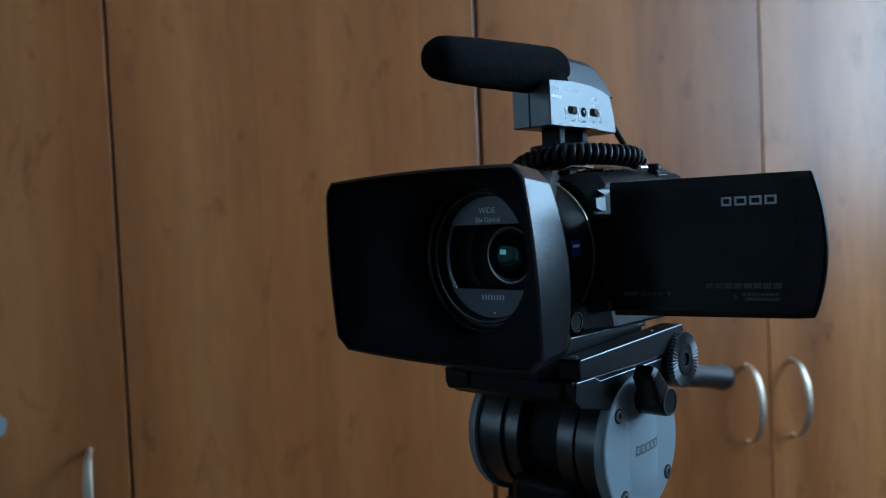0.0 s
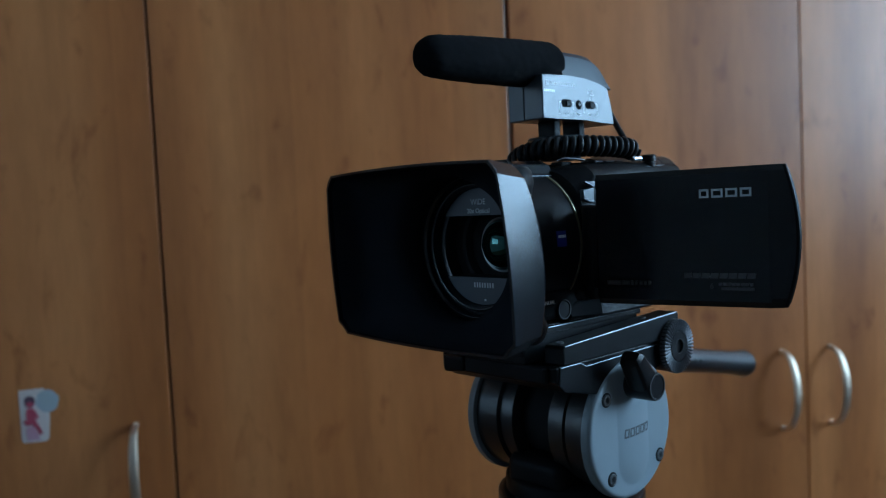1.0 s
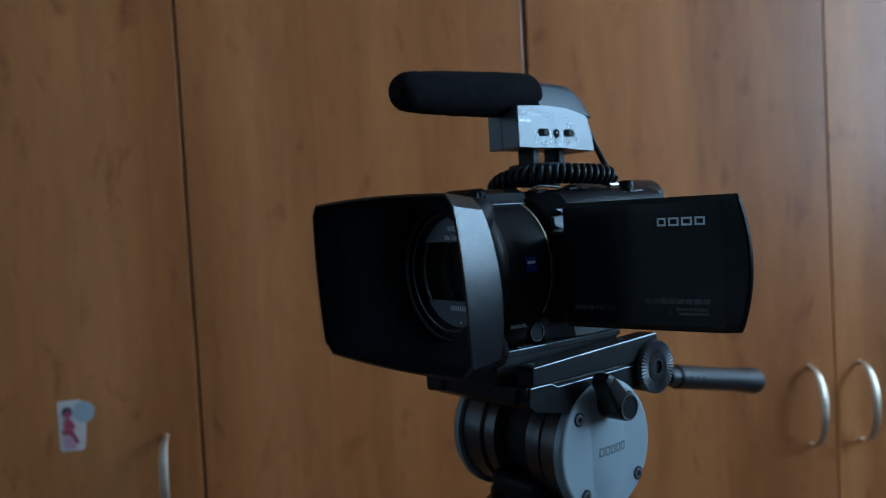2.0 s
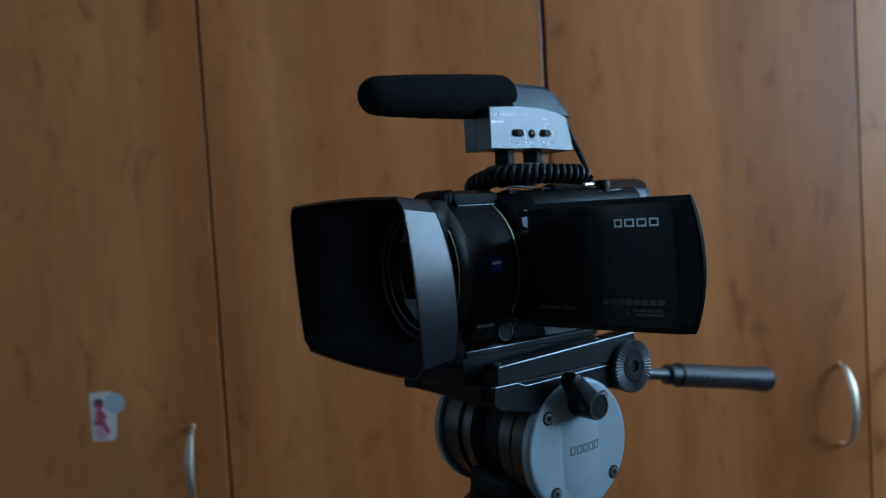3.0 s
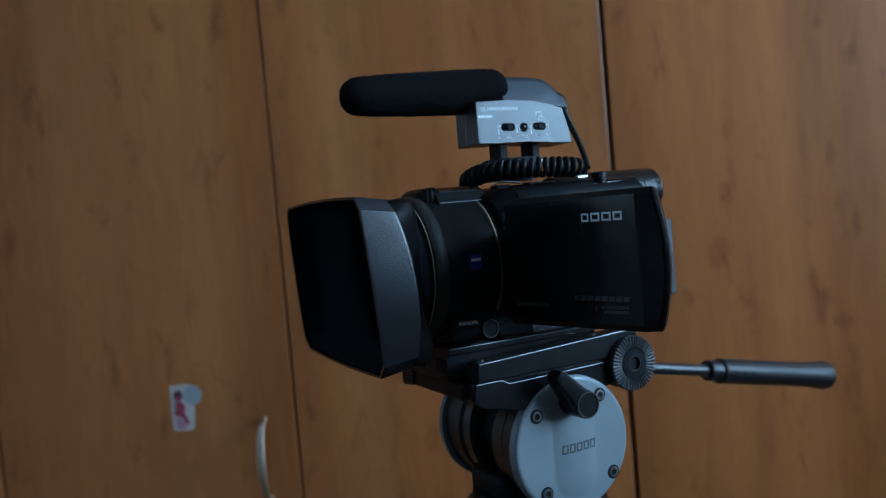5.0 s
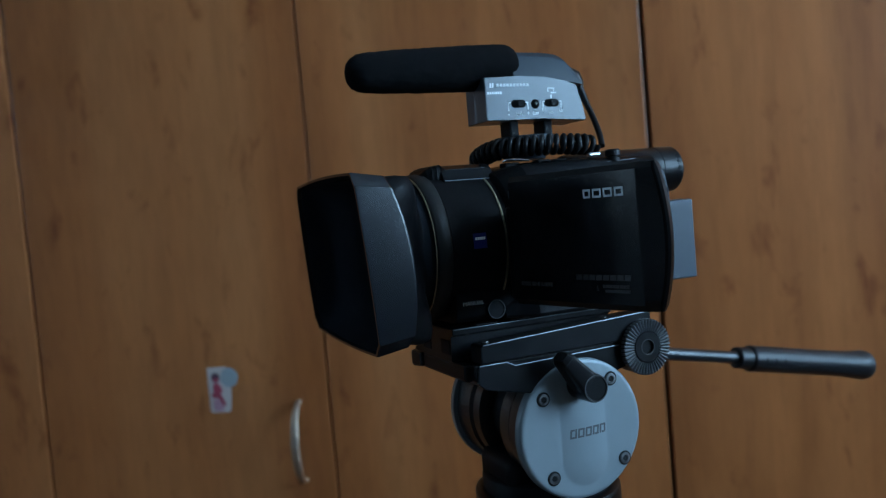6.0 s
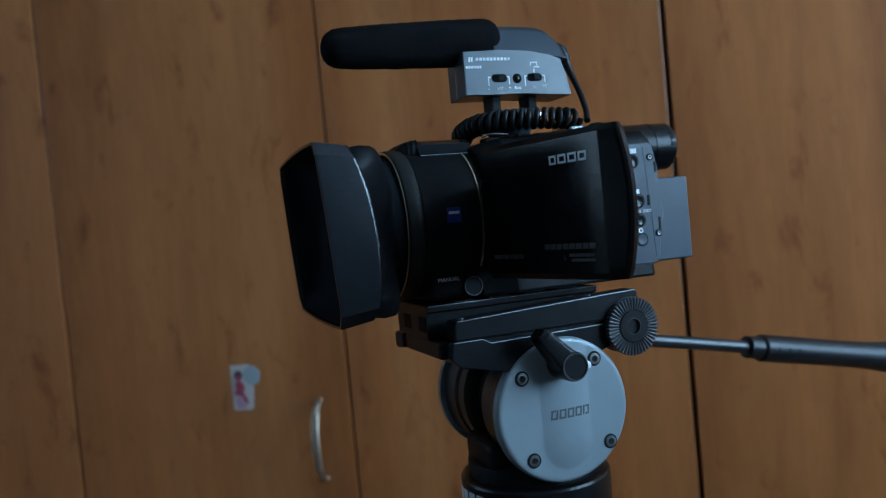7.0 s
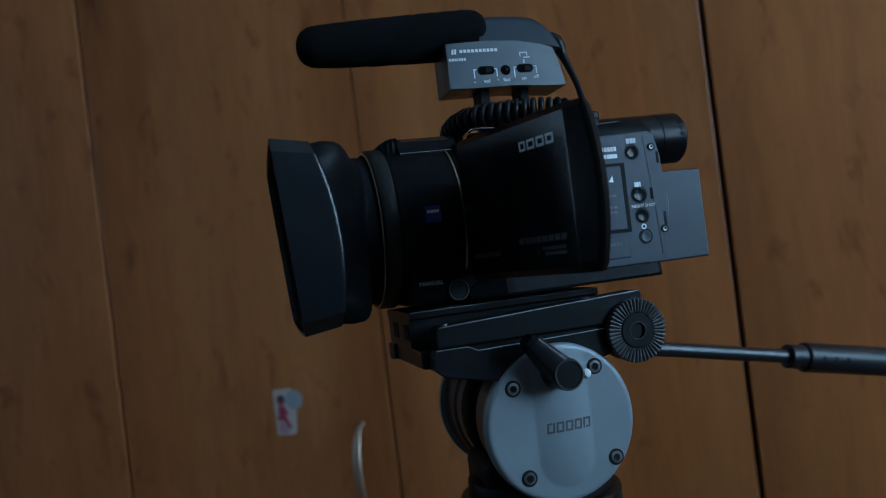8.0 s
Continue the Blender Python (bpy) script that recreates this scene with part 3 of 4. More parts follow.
grip = part("handle_grip", bm, GRIP, head, "black rubber pan handle grip")
for k in range(3):
    c = G0 + gd * (17 + 7.5 * k) + Vector((7.75, -1.2, 0.6))
    bm = bmesh.new()
    lathe(bm, c, (1, -0.1, 0.05), [(-0.6, 1.5), (0.25, 1.5), (0.3, 0.9)], 14)
    part("grip_dimple", bm, DEEP, grip)
bm = bmesh.new()
lathe(bm, (0, 41.2, -26), (1, 0, 0), [(-95, 9), (-94, 10), (-71, 10), (-70.5, 9)], 40)
rounded(bm, -72, -58, 33, 49, -33, -14, 2)
part("handle_clamp", bm, HEAD_BLACK, head)

# neck, pan base, bowl and legs
bm = bmesh.new()
lathe(bm, (CX, 7.5, 0), (0, 0, 1), [(-80, 29.6), (-72.5, 29.4), (-71.2, 28.6), (-70.4, 26)], 72)
rounded(bm, -51, -19, -19, 33, -78, -60, 5.0, 4)
part("neck", bm, FLAT_BLACK, head, sharp=50)
bm = bmesh.new()
lathe(bm, (CX, 7.5, 0), (0, 0, 1), [(-112, 31), (-110, 33.2), (-80.2, 33.2), (-79.2, 32.8), (-78.7, 32.0), (-78.4, 30.5), (-78.4, 24)], 96)
pan = part("pan_base", bm, BLACK, head)
for i, w in enumerate((4.6, 4.2, 4.4, 4.4, 4.4)):
    a = radians(-102 + 10.2 * i)
    bm = bmesh.new()
    rounded(bm, -w / 2, w / 2, -3.1, 3.1, 0, 0.25)
    m = Matrix.Translation((CX + 33.2 * math.cos(a), 7.5 + 33.2 * math.sin(a), -85.8)) @ Matrix.Rotation(a + math.pi / 2, 4, "Z") @ Matrix.Rotation(math.pi / 2, 4, "X")
    for v in bm.verts:
        v.co = m @ v.co
    part("marking", bm, MARK_WHITE, pan)
bm = bmesh.new()
lathe(bm, (-22, 46, -105), (0.4, 0.9, -0.1), [(-12, 4), (0, 4), (0.5, 6.5), (8, 6.2), (9.5, 4.5)], 28)
part("pan_knob", bm, RUBBER, head)
bm = bmesh.new()
lathe(bm, (CX, 7.5, 0), (0, 0, 1), [(-190, 16), (-160, 20), (-150, 36), (-118, 44), (-113, 44), (-111.5, 42)], 64)
part("bowl", bm, HEAD_BLACK, head)
for k in range(3):
    a = radians(90 + 120 * k)
    top = Vector((CX + 36 * math.cos(a), 7.5 + 36 * math.sin(a), -136))
    foot = Vector((CX + 430 * math.cos(a), 7.5 + 430 * math.sin(a), -1196))
    bm = bmesh.new()
    mid = top.lerp(foot, 0.5)
    tube(bm, [top, mid, mid, foot], [13, 13, 10, 10], 20)
    leg = part("leg", bm, HEAD_BLACK, head)
    bm = bmesh.new()
    lathe(bm, (foot.x, foot.y, -1200), (0, 0, 1), [(0, 14), (10, 14), (22, 9)], 24)
    part("rubber_foot", bm, RUBBER, leg)


# ---- the camcorder ----
camcorder = thing("camcorder", RIG @ Matrix.Translation((-0.033, 0.0, 0.002)), "black consumer camcorder with lens hood and open screen", "camcorder")


def cpart(name, bm, mat, label="", parent=None, sharp=38.0):
    """A part of the camcorder, its points given in the rig's mm."""
    bmesh.ops.translate(bm, vec=(33, 0, -2), verts=bm.verts)
    return part(name, bm, mat, parent or camcorder, label, sharp)


def cwords(name, text, size, m, mat, parent=None, label=""):
    return words(name, text, size, Matrix.Translation((33, 0, -2)) @ m, mat, parent or camcorder, label)


def cbars(name, x, y, z, facing, widths, height, gap, mat, parent=None, slant=0.0, label="", depth=0.12):
    return bar_row(name, x + 33, y, z - 2, facing, widths, height, gap, mat, parent or camcorder, depth, slant, label)


AX, AZ = -33.0, 34.3


def body_loop(y, x0, x1, z0, z1, r, n=8):
    """A rounded rectangle across the lens axis."""
    loop = []
    for cx, cz, a0 in ((x1 - r, z1 - r, 0), (x0 + r, z1 - r, 90), (x0 + r, z0 + r, 180), (x1 - r, z0 + r, 270)):
        for i in range(n):
            a = radians(a0 + 90 * i / (n - 1))
            loop.append((cx + r * math.cos(a), y, cz + r * math.sin(a)))
    return loop


bm = bmesh.new()
rings(bm, [body_loop(-18.5, -62, -5, 8, 62, 24), body_loop(-17, -64, -3.4, 6, 64, 20), body_loop(-8, -65, -3.0, 5, 66, 10),
           body_loop(20, -66, -3.0, 5, 67, 8), body_loop(58, -66, -3.2, 6, 66.5, 7), body_loop(61, -65, -4.5, 8, 65, 7), body_loop(63.5, -62, -9, 11, 62, 6)])
body = cpart("body", bm, FLAT_BLACK, "black camcorder body")
# lower chin under the lens
bm = bmesh.new()
outline = [(-56, 3), (-14, 3), (-10.5, 5.5), (-9.6, 10), (-8.6, 16), (-14, 22), (-52, 22), (-57, 16)]
extrude_outline(bm, outline, "y", -42, -12, 1.0)
cpart("chin", bm, FLAT_BLACK)
bm = bmesh.new()
rings(bm, [[(-30, y, 3.2), (-30, y, zt), (xt, y, zt), (xt + 0.9, y, zt - 1.2), (xt + 2.0, y, 4.2), (xt + 1.6, y, 3.2)] for y, xt, zt in ((-20, -11.0, 9.0), (-14, -8.6, 10.4), (-7.4, -4.9, 12.3), (-4, -4.4, 12.3), (20, -4.4, 12.3), (56, -4.6, 12.0), (58, -6.0, 11.0))])
cpart("lower_ledge", bm, FLAT_BLACK)
cwords("marking", "MANUAL", 2.3, pose(-9.3, -34.6, 11.2, *SIDE), MARK_WHITE)
bm = bmesh.new()
lathe(bm, (-9.6, -24.4, 7.6), (1, 0, 0), [(-3, 4.1), (0.6, 4.1), (0.75, 3.9), (0.75, 3.5), (0.35, 3.4), (0.35, 0.3)], 40)
dial = cpart("dial", bm, FLAT_BLACK, "small round black dial", sharp=20)
bm = bmesh.new()
lathe(bm, (-8.85, -24.4, 7.6), (1, 0, 0), [(-0.2, 3.95), (0.03, 3.92), (0.03, 3.65), (-0.2, 3.6)], 40, False, False)
cpart("rim", bm, MARK_DIM, "thin grey rim", dial)
cbars("marking", -12.2, -12.0, 4.0, SIDE, [0.9] * 22, 0.45, 0.4, MARK_DIM)
# lens barrel
bm = bmesh.new()
lathe(bm, (AX, 0, AZ), (0, 1, 0), [(-45.0, 29.6), (-44.4, 30.3), (-22, 30.4), (-15, 30.4)], 96, False, False)
barrel = cpart("lens_barrel", bm, FLAT_BLACK)
bm = bmesh.new()
lathe(bm, (AX, 0, AZ), (0, 1, 0), [(-21.0, 30.2), (-20.9, 30.9), (-20.3, 31.0), (-20.1, 30.2)], 96, False, False)
cpart("trim_ring", bm, GOLD, "thin brass-coloured ring")
bm = bmesh.new()
lathe(bm, (AX, 0, AZ), (0, 1, 0), [(-51.4, 29.4), (-51.0, 30.7), (-50.6, 31.0), (-45.4, 31.2), (-44.9, 30.9), (-44.7, 30.0)], 240, False, False, wobble=lambda i, a: 0.24 if i % 2 and -50.8 < a < -45.2 else 0.0)
cpart("focus_ring", bm, KNURL, "black knurled focus ring", sharp=80)
bm = bmesh.new()
lathe(bm, (AX, 0, AZ), (0, 1, 0), [(-51.9, 29.9), (-51.85, 30.6), (-51.55, 30.7), (-51.5, 29.9)], 96, False, False)
cpart("trim_ring", bm, GOLD, "thin brass-coloured ring")
# blue badge on the barrel
bm = bmesh.new()
loops = []
for i in range(9):
    a = radians(-1.5 + 11.5 * i / 8)
    loops.append([(AX + r * math.cos(a), y, AZ + r * math.sin(a)) for r, y in ((29.9, -35.4), (30.55, -35.4), (30.6, -29.6), (30.0, -29.6))])
rings(bm, loops)
badge = cpart("badge", bm, BADGE_BLUE, "small square blue badge")
cbars("marking", AX + 30.5, -32.5, AZ + 3.2, SIDE, [0.8, 0.8, 0.6, 0.8, 0.8], 1.1, 0.15, MARK_WHITE, badge, 0.15)
# flash housing on top of the barrel: a sloped box with a glossy window and a ribbed nose
bm = bmesh.new()
extrude_outline(bm, [(-46, 60), (-46, 68.3), (-26, 68.3), (-21.6, 66.4), (-19.7, 62.6), (-18.7, 61.8), (-18.7, 60.9), (-22, 60.0)], "y", -38.7, -15.5, 0.35)
flash = cpart("flash_housing", bm, FLAT_BLACK, sharp=25)
bm = bmesh.new()
rings(bm, [[(-25.6, y, 68.15), (-21.7, y, 66.55), (-19.95, y, 63.1), (-20.3, y, 62.9), (-22.2, y, 66.0), (-25.8, y, 67.6)] for y in (-36.8, -36.4, -18.4, -18.0)])
cpart("flash_window", bm, GLOSS, "glossy flash window", flash, sharp=25)
# bright strip added as the highlight along the housing's lower edge
bm = bmesh.new()
tube(bm, [(-18.8, -38.3, 61.7), (-18.8, -15.9, 61.7)], 0.2, 8)
cpart("edge", bm, EDGE, "bright strip for the edge's highlight", flash)
bm = bmesh.new()
loops = []
for k in range(19):
    s = k / 18
    g = math.sqrt(max(0.0, 1 - (1 - s) ** 2)) + 0.03 * (k % 4 == 2)
    loops.append([(x, -47.4 + 8.9 * s, z) for x, y, z in body_loop(0, -33 - 12.0 * (0.45 + 0.55 * g), -33 + 11.6 * (0.45 + 0.55 * g), 58, 62.0 + 6.6 * g, 2.6, 6)])
rings(bm, loops)
cpart("flash_nose", bm, FLAT_BLACK, "ribbed rounded nose", flash, sharp=20)
# raised deck on top: a tray whose rim climbs to the rear, with its small fittings
DECK = [(-52, -12), (-22, -12), (-12, -6), (-6, 0), (-5.6, 24), (-6, 46), (-8, 53), (-13, 58.5), (-28, 60), (-52, 58)]


def deck_rim(y):
    return 63.0 + 0.046 * y


def deck_ring(inset, lift, flat=None):
    out = []
    for x, y in DECK:
        k = 1 - inset / 30.0
        xx, yy = -32 + (x + 32) * k, 23 + (y - 23) * k
        out.append((xx, yy, flat if flat else deck_rim(y) + lift))
    return out


bm = bmesh.new()
rings(bm, [deck_ring(2.0, -2.2), deck_ring(0.3, -0.6), deck_ring(0.0, 0.0), deck_ring(1.6, 0.5), deck_ring(5.0, 0, 66.9), deck_ring(8.0, 0, 67.2)])
deck = cpart("top_deck", bm, GLOSS, "glossy black top deck", sharp=50)
# bright strip added for the lit line along the deck's rim
bm = bmesh.new()
tube(bm, [(x + 0.05, y, deck_rim(y) + 0.15) for x, y in DECK[3:8]], 0.2, 8)
cpart("edge", bm, EDGE, "bright strip for the edge's highlight", deck)
for y0, y1, x0, x1, h in ((-9, -2, -26, -20, 0.7), (2, 8, -17, -11, 0.7), (10, 16, -17, -11, 0.6), (18, 23, -17, -11, 0.6)):
    bm = bmesh.new()
    rounded(bm, x0, x1, y0, y1, 65.4, 67.0 + h, 0.5)
    cpart("button", bm, FLAT_BLACK)
bm = bmesh.new()
tube(bm, [(-22.0, -9.0, 68.3), (-19.0, -8.5, 68.9), (-15.5, -5.0, 68.4), (-14.0, -1.0, 67.8)], 0.55, 8)
cpart("strap_lug", bm, CHROME, "small bent chrome lug", deck, sharp=80)
bm = bmesh.new()
lathe(bm, (-7.6, 24.4, 68.0), (0.05, 1, 0.03), [(0, 1.0), (0.6, 1.3), (5.6, 1.3), (6.2, 1.0)], 20)
cpart("plug_sleeve", bm, CHROME, "small chrome plug sleeve")
bm = bmesh.new()
lathe(bm, (-7.4, 37.2, 0), (0, 0, 1), [(64.5, 3.0), (66.4, 3.1), (66.7, 2.5), (67.0, 2.5), (67.3, 3.3), (69.4, 3.3), (70.0, 2.6)], 24)
cpart("zoom_knob", bm, RUBBER)
# viewfinder tube
bm = bmesh.new()
lathe(bm, (-34, 0, 60.5), (0, 1, 0), [(28, 9.5), (34, 10.8), (78, 10.8), (78.4, 11.0), (88.6, 11.0), (89.6, 10.4), (89.8, 8.5), (88.8, 8)], 64)
finder = cpart("viewfinder", bm, BLACK, "black round viewfinder tube", sharp=25)
for a in (2, 16, 30):
    bm = bmesh.new()
    lathe(bm, (-34 + 10.9 * math.cos(radians(a)), 86.8, 60.5 + 10.9 * math.sin(radians(a))), (math.cos(radians(a)), 0, math.sin(radians(a))), [(-0.5, 1.1), (0.25, 1.1), (0.3, 0.4)], 12)
    cpart("dimple", bm, DEEP, "", finder)
# battery
bm = bmesh.new()
rounded(bm, -54, -22, 60, 92.2, 7.4, 45.3, 1.0, 3)
cpart("battery", bm, BATTERY_GREY, "dark grey clip-on battery pack")

# side panel with its keys
PX = -2.6
bm = bmesh.new()
outline = [(28, 8.6), (58.5, 8.4), (60.6, 11), (61.6, 20), (64.0, 30), (63.4, 36), (62.6, 44), (62.6, 50), (60.6, 58.6), (58.8, 60.2), (28, 59.6)]
extrude_outline(bm, outline, "x", -6, PX, 0.5)
panel = cpart("side_panel", bm, PANEL_GREY, "charcoal side panel with small keys")
bm = bmesh.new()
extrude_outline(bm, [(55.6, 58.6), (58.6, 58.4), (61.2, 50), (62.0, 40), (62.8, 31), (60.6, 20), (59.6, 12), (58.4, 11.0), (57.8, 28), (56.6, 44)], "x", PX - 2, PX + 0.16, 0.12)
cpart("edge_trim", bm, PANEL_GREY, "", panel)
bm = bmesh.new()
rounded(bm, PX - 2, PX + 0.12, 30, 46.4, 21.4, 48.6, 0.1)
cpart("slot_recess", bm, DEEP, "", panel)
bm = bmesh.new()
rounded(bm, PX - 2, PX + 0.7, 30.4, 44.4, 22.6, 47.4, 0.4)
slot = cpart("memory_cover", bm, PANEL_GREY, "sliding memory card cover", panel)
bm = bmesh.new()
extrude_outline(bm, [(38.6, 41.5), (40.4, 43.8), (40.6, 41.2)], "x", PX + 0.65, PX + 0.8)
cpart("marking", bm, MARK_SILVER, "", slot)
for zz, ww in ((36.0, 6.2), (31.6, 6.0), (29.6, 4.8)):
    cbars("marking", PX + 0.7, 38.2, zz, SIDE, [ww * 0.25, ww * 0.25, ww * 0.25], 0.9, 0.5, SHUTTER_GREY, slot)
bm = bmesh.new()
rounded(bm, PX - 2, PX + 0.45, 30, 44.6, 11.5, 19.6, 0.5)
hatch = cpart("port_hatch", bm, PANEL_GREY, "", panel)
cbars("marking", PX + 0.46, 38.6, 17.2, SIDE, [1.1, 0.9, 1.3, 0.6], 1.25, 0.35, SHUTTER_GREY, hatch)
for yy, zz, r in ((50.3, 52.4, 2.4), (51.2, 35.6, 2.8), (51.6, 27.3, 2.4), (52.0, 19.0, 2.3)):
    bm = bmesh.new()
    lathe(bm, (PX, yy, zz), (1, 0, 0), [(-0.5, r + 0.7), (0.12, r + 0.7), (0.16, r + 0.1)], 28)
    k = cpart("key", bm, DEEP, "small round key", panel)
    bm = bmesh.new()
    lathe(bm, (PX, yy, zz), (1, 0, 0), [(0, r), (0.2, r), (0.36, r * 0.85), (0.26, r * 0.6), (0.22, 0.2)], 28)
    cpart("cap", bm, PANEL_GREY if zz < 25 else GLOSS, "", k)
cwords("marking", "NIGHT SHOT", 1.75, pose(PX + 0.18, 52.6, 31.0, *SIDE), MARK_WHITE, panel)
cbars("marking", PX + 0.05, 50.4, 56.8, SIDE, [1.5, 1.3, 0.9], 2.0, 0.2, MARK_WHITE, panel)
cbars("marking", PX + 0.05, 51.1, 39.5, SIDE, [0.5, 1.2, 0.5], 1.9, 0.2, MARK_SILVER, panel)
cbars("marking", PX + 0.05, 39.6, 54.2, SIDE, [1.5, 1.1, 1.1, 1.1, 1.1, 1.1], 1.7, 0.25, MARK_WHITE, panel)
cbars("marking", PX + 0.05, 39.8, 51.4, SIDE, [3.4, 4.4], 1.6, 0.3, MARK_SILVER, panel)
bm = bmesh.new()
lathe(bm, (PX, 51.7, 22.9), (1, 0, 0), [(0.0, 1.1), (0.15, 1.1), (0.15, 0.65), (0.0, 0.65)], 20, False, False)
cpart("marking", bm, MARK_SILVER, "", panel)
for yy, zz in ((58.8, 53.8), (60.5, 21.2)):
    bm = bmesh.new()
    lathe(bm, (PX, yy, zz), (1, 0, 0), [(-0.4, 1.5), (0.62, 1.5), (0.66, 1.2)], 18)
    s = cpart("screw", bm, DEEP, "", panel)
    bm = bmesh.new()
    lathe(bm, (PX, yy, zz), (1, 0, 0), [(0.3, 1.05), (0.75, 0.9), (0.6, 0.2)], 14)
    cpart("screw_head", bm, SCREW, "", s)
for yy, z0, z1 in ((61.2, 47.2, 51.8), (56.8, 33.3, 37.8), (61.4, 22.6, 28.0)):
    bm = bmesh.new()
    rounded(bm, PX - 1, PX + 0.3, yy - 0.6, yy + 0.6, z0, z1, 0.15)
    cpart("slit", bm, DEEP, "", panel)

# hinge and the open screen
bm = bmesh.new()
lathe(bm, (1.6, -17.0, 0), (0, 0, 1), [(12, 4.2), (13, 4.8), (48.0, 4.8), (49.0, 4.2)], 32)
rounded(bm, 1.0, 9.5, -21.4, -13.4, 16, 49, 1.2)
rounded(bm, -6, 2.0, -18, -9, 14, 49, 1.0)
cpart("hinge", bm, BLACK)
# paler facets added for the window's reflection on the corner by the hinge
bm = bmesh.new()
extrude_outline(bm, [(-17.4, 55.2), (-11.4, 55.8), (-11.2, 50.0), (-14.2, 50.2), (-17.0, 51.4)], "x", -4.2, -2.3, 0.2)
extrude_outline(bm, [(-16.4, 58.5), (-6.2, 58.5), (-11.4, 56.3)], "x", -4.2, -2.3, 0.2)
for v in bm.verts:
    v.co.x += 0.13 * (v.co.y + 12)
cpart("hinge_glint", bm, MIC_GREY, "small paler facets for a reflection at the hinge")

LID = pose(0.0, -25.4, 0, 0, 0, 12.2)


def lid_sag(u):
    return 0.65 * (max(0.0, u - 30) / 40.3) ** 2


def lid_end(z):
    return 75.9 + 4.4 * (1 - ((z - 36.0) / 25.0) ** 2)


loops = []
for i in range(25):
    z = 11.0 + 49.4 * i / 24
    e = lid_end(z)
    soft = 0.9 if i in (0, 24) else 0.0
    loops.append([LID @ Vector(p) for p in ((7.0, 1.5 + soft, z), (8.0, soft, z), *[(u, lid_sag(u) + soft, z) for u in (30.0, 40.0, 50.0, 60.0, 70.3)], (71.0, 0.9 + soft, z), (e - 1.4, 3.0 + soft, z), (e - 0.5, 3.4 + soft, z), (e - 0.4 * soft, 4.4, z), (e - 0.8, 6.8 - soft, z), (e - 2.0, 7.5 - soft, z), (7.0, 7.8 - soft, z))])
bm = bmesh.new()
rings(bm, loops)
lid = cpart("screen_lid", bm, GLOSS, "glossy black fold-out screen, open", sharp=25)

lid.data.materials.append(LID_EDGE)
for f in lid.data.polygons:
    u = LID.inverted() @ (f.center * 1000 - Vector((33, 0, -2)))
    if u.x > lid_end(u.z) - 1.6 or u.y > 3.0:
        f.material_index = 1


def lid_block(bm, u0, u1, z0, z1):
    back = lid_sag((u0 + u1) / 2)
    rounded(bm, u0, u1, back - 0.10, back + 0.2, z0, z1)


def lid_frames(x0, z, widths, height, gap, pen, mat):
    """Hollow upright shapes in a row on the lid."""
    bm = bmesh.new()
    u = x0
    for w in widths:
        lid_block(bm, u, u + pen, z - height / 2, z + height / 2)
        lid_block(bm, u + w - pen, u + w, z - height / 2, z + height / 2)
        lid_block(bm, u + pen, u + w - pen, z + height / 2 - pen, z + height / 2)
        lid_block(bm, u + pen, u + w - pen, z - height / 2, z - height / 2 + pen)
        u += w + gap
    bmesh.ops.transform(bm, matrix=LID, verts=bm.verts)
    return cpart("marking", bm, mat, "", lid)


def lid_bars(x0, z, widths, height, gap, mat, slant=0.0):
    bm = bmesh.new()
    u = x0
    for w in widths:
        lid_block(bm, u, u + w, z - height / 2, z + height / 2)
        u += w + gap
    for v in bm.verts:
        v.co.x += slant * (v.co.z - z)
    bmesh.ops.transform(bm, matrix=LID, verts=bm.verts)
    return cpart("marking", bm, mat, "", lid)


lid_frames(47.3, 51.4, [3.4, 4.0, 4.0, 3.8], 3.1, 0.9, 0.72, LID_SILVER)
lid_bars(41.2, 22.2, [2.7] * 8, 1.9, 0.45, LID_DIM, 0.2)
cwords("marking", "16.6", 2.9, LID @ pose(49.2, 0.22, 18.4, *FRONT), LID_DIM, lid)
lid_bars(53.4, 19.2, [1.2] * 8, 1.1, 0.3, LID_DIM)
lid_bars(53.4, 17.6, [12.0], 1.0, 0.3, LID_DIM)
lid_bars(11.5, 19.2, [5.5, 2.8, 1.2, 1.2, 1.2, 1.2, 1.2], 1.6, 0.5, MARK_DIM)

# ---- the lens hood: a chamfered oblong mouth that narrows to the round barrel ----
HOOD_N = 96


def hood_mouth(half_w, half_h, cut, bow, belly):
    """The mouth's outline at one depth, HOOD_N points by angle."""
    loop = []
    for i in range(HOOD_N):
        a = 2 * math.pi * (i + 0.5) / HOOD_N
        ca, sa = math.cos(a), math.sin(a)
        k = 1e9
        if abs(ca) > 1e-6:
            k = min(k, half_w / abs(ca))
        if abs(sa) > 1e-6:
            k = min(k, half_h / abs(sa))
        k = min(k, (half_w + half_h - cut) / (abs(ca) + abs(sa)))
        x, z = k * ca, k * sa
        if abs(z) > half_h - 0.6:
            z += math.copysign(bow * max(0.0, 1 - (x / (half_w - cut)) ** 2), z)
        loop.append((x, z))
    for i, (x, z) in ((7, (half_w, half_h - cut)), (9, (half_w - cut, half_h))):
        loop[i], loop[47 - i], loop[48 + i], loop[95 - i] = (x, z), (-x, z), (-x, -z), (x, -z)
    flank = half_h - cut
    return [(x + math.copysign(1, x) * (belly * max(0.0, 1 - (z / flank) ** 2) - 0.03 * z) if abs(x) > half_w - 0.01 else x, z) for x, z in loop]


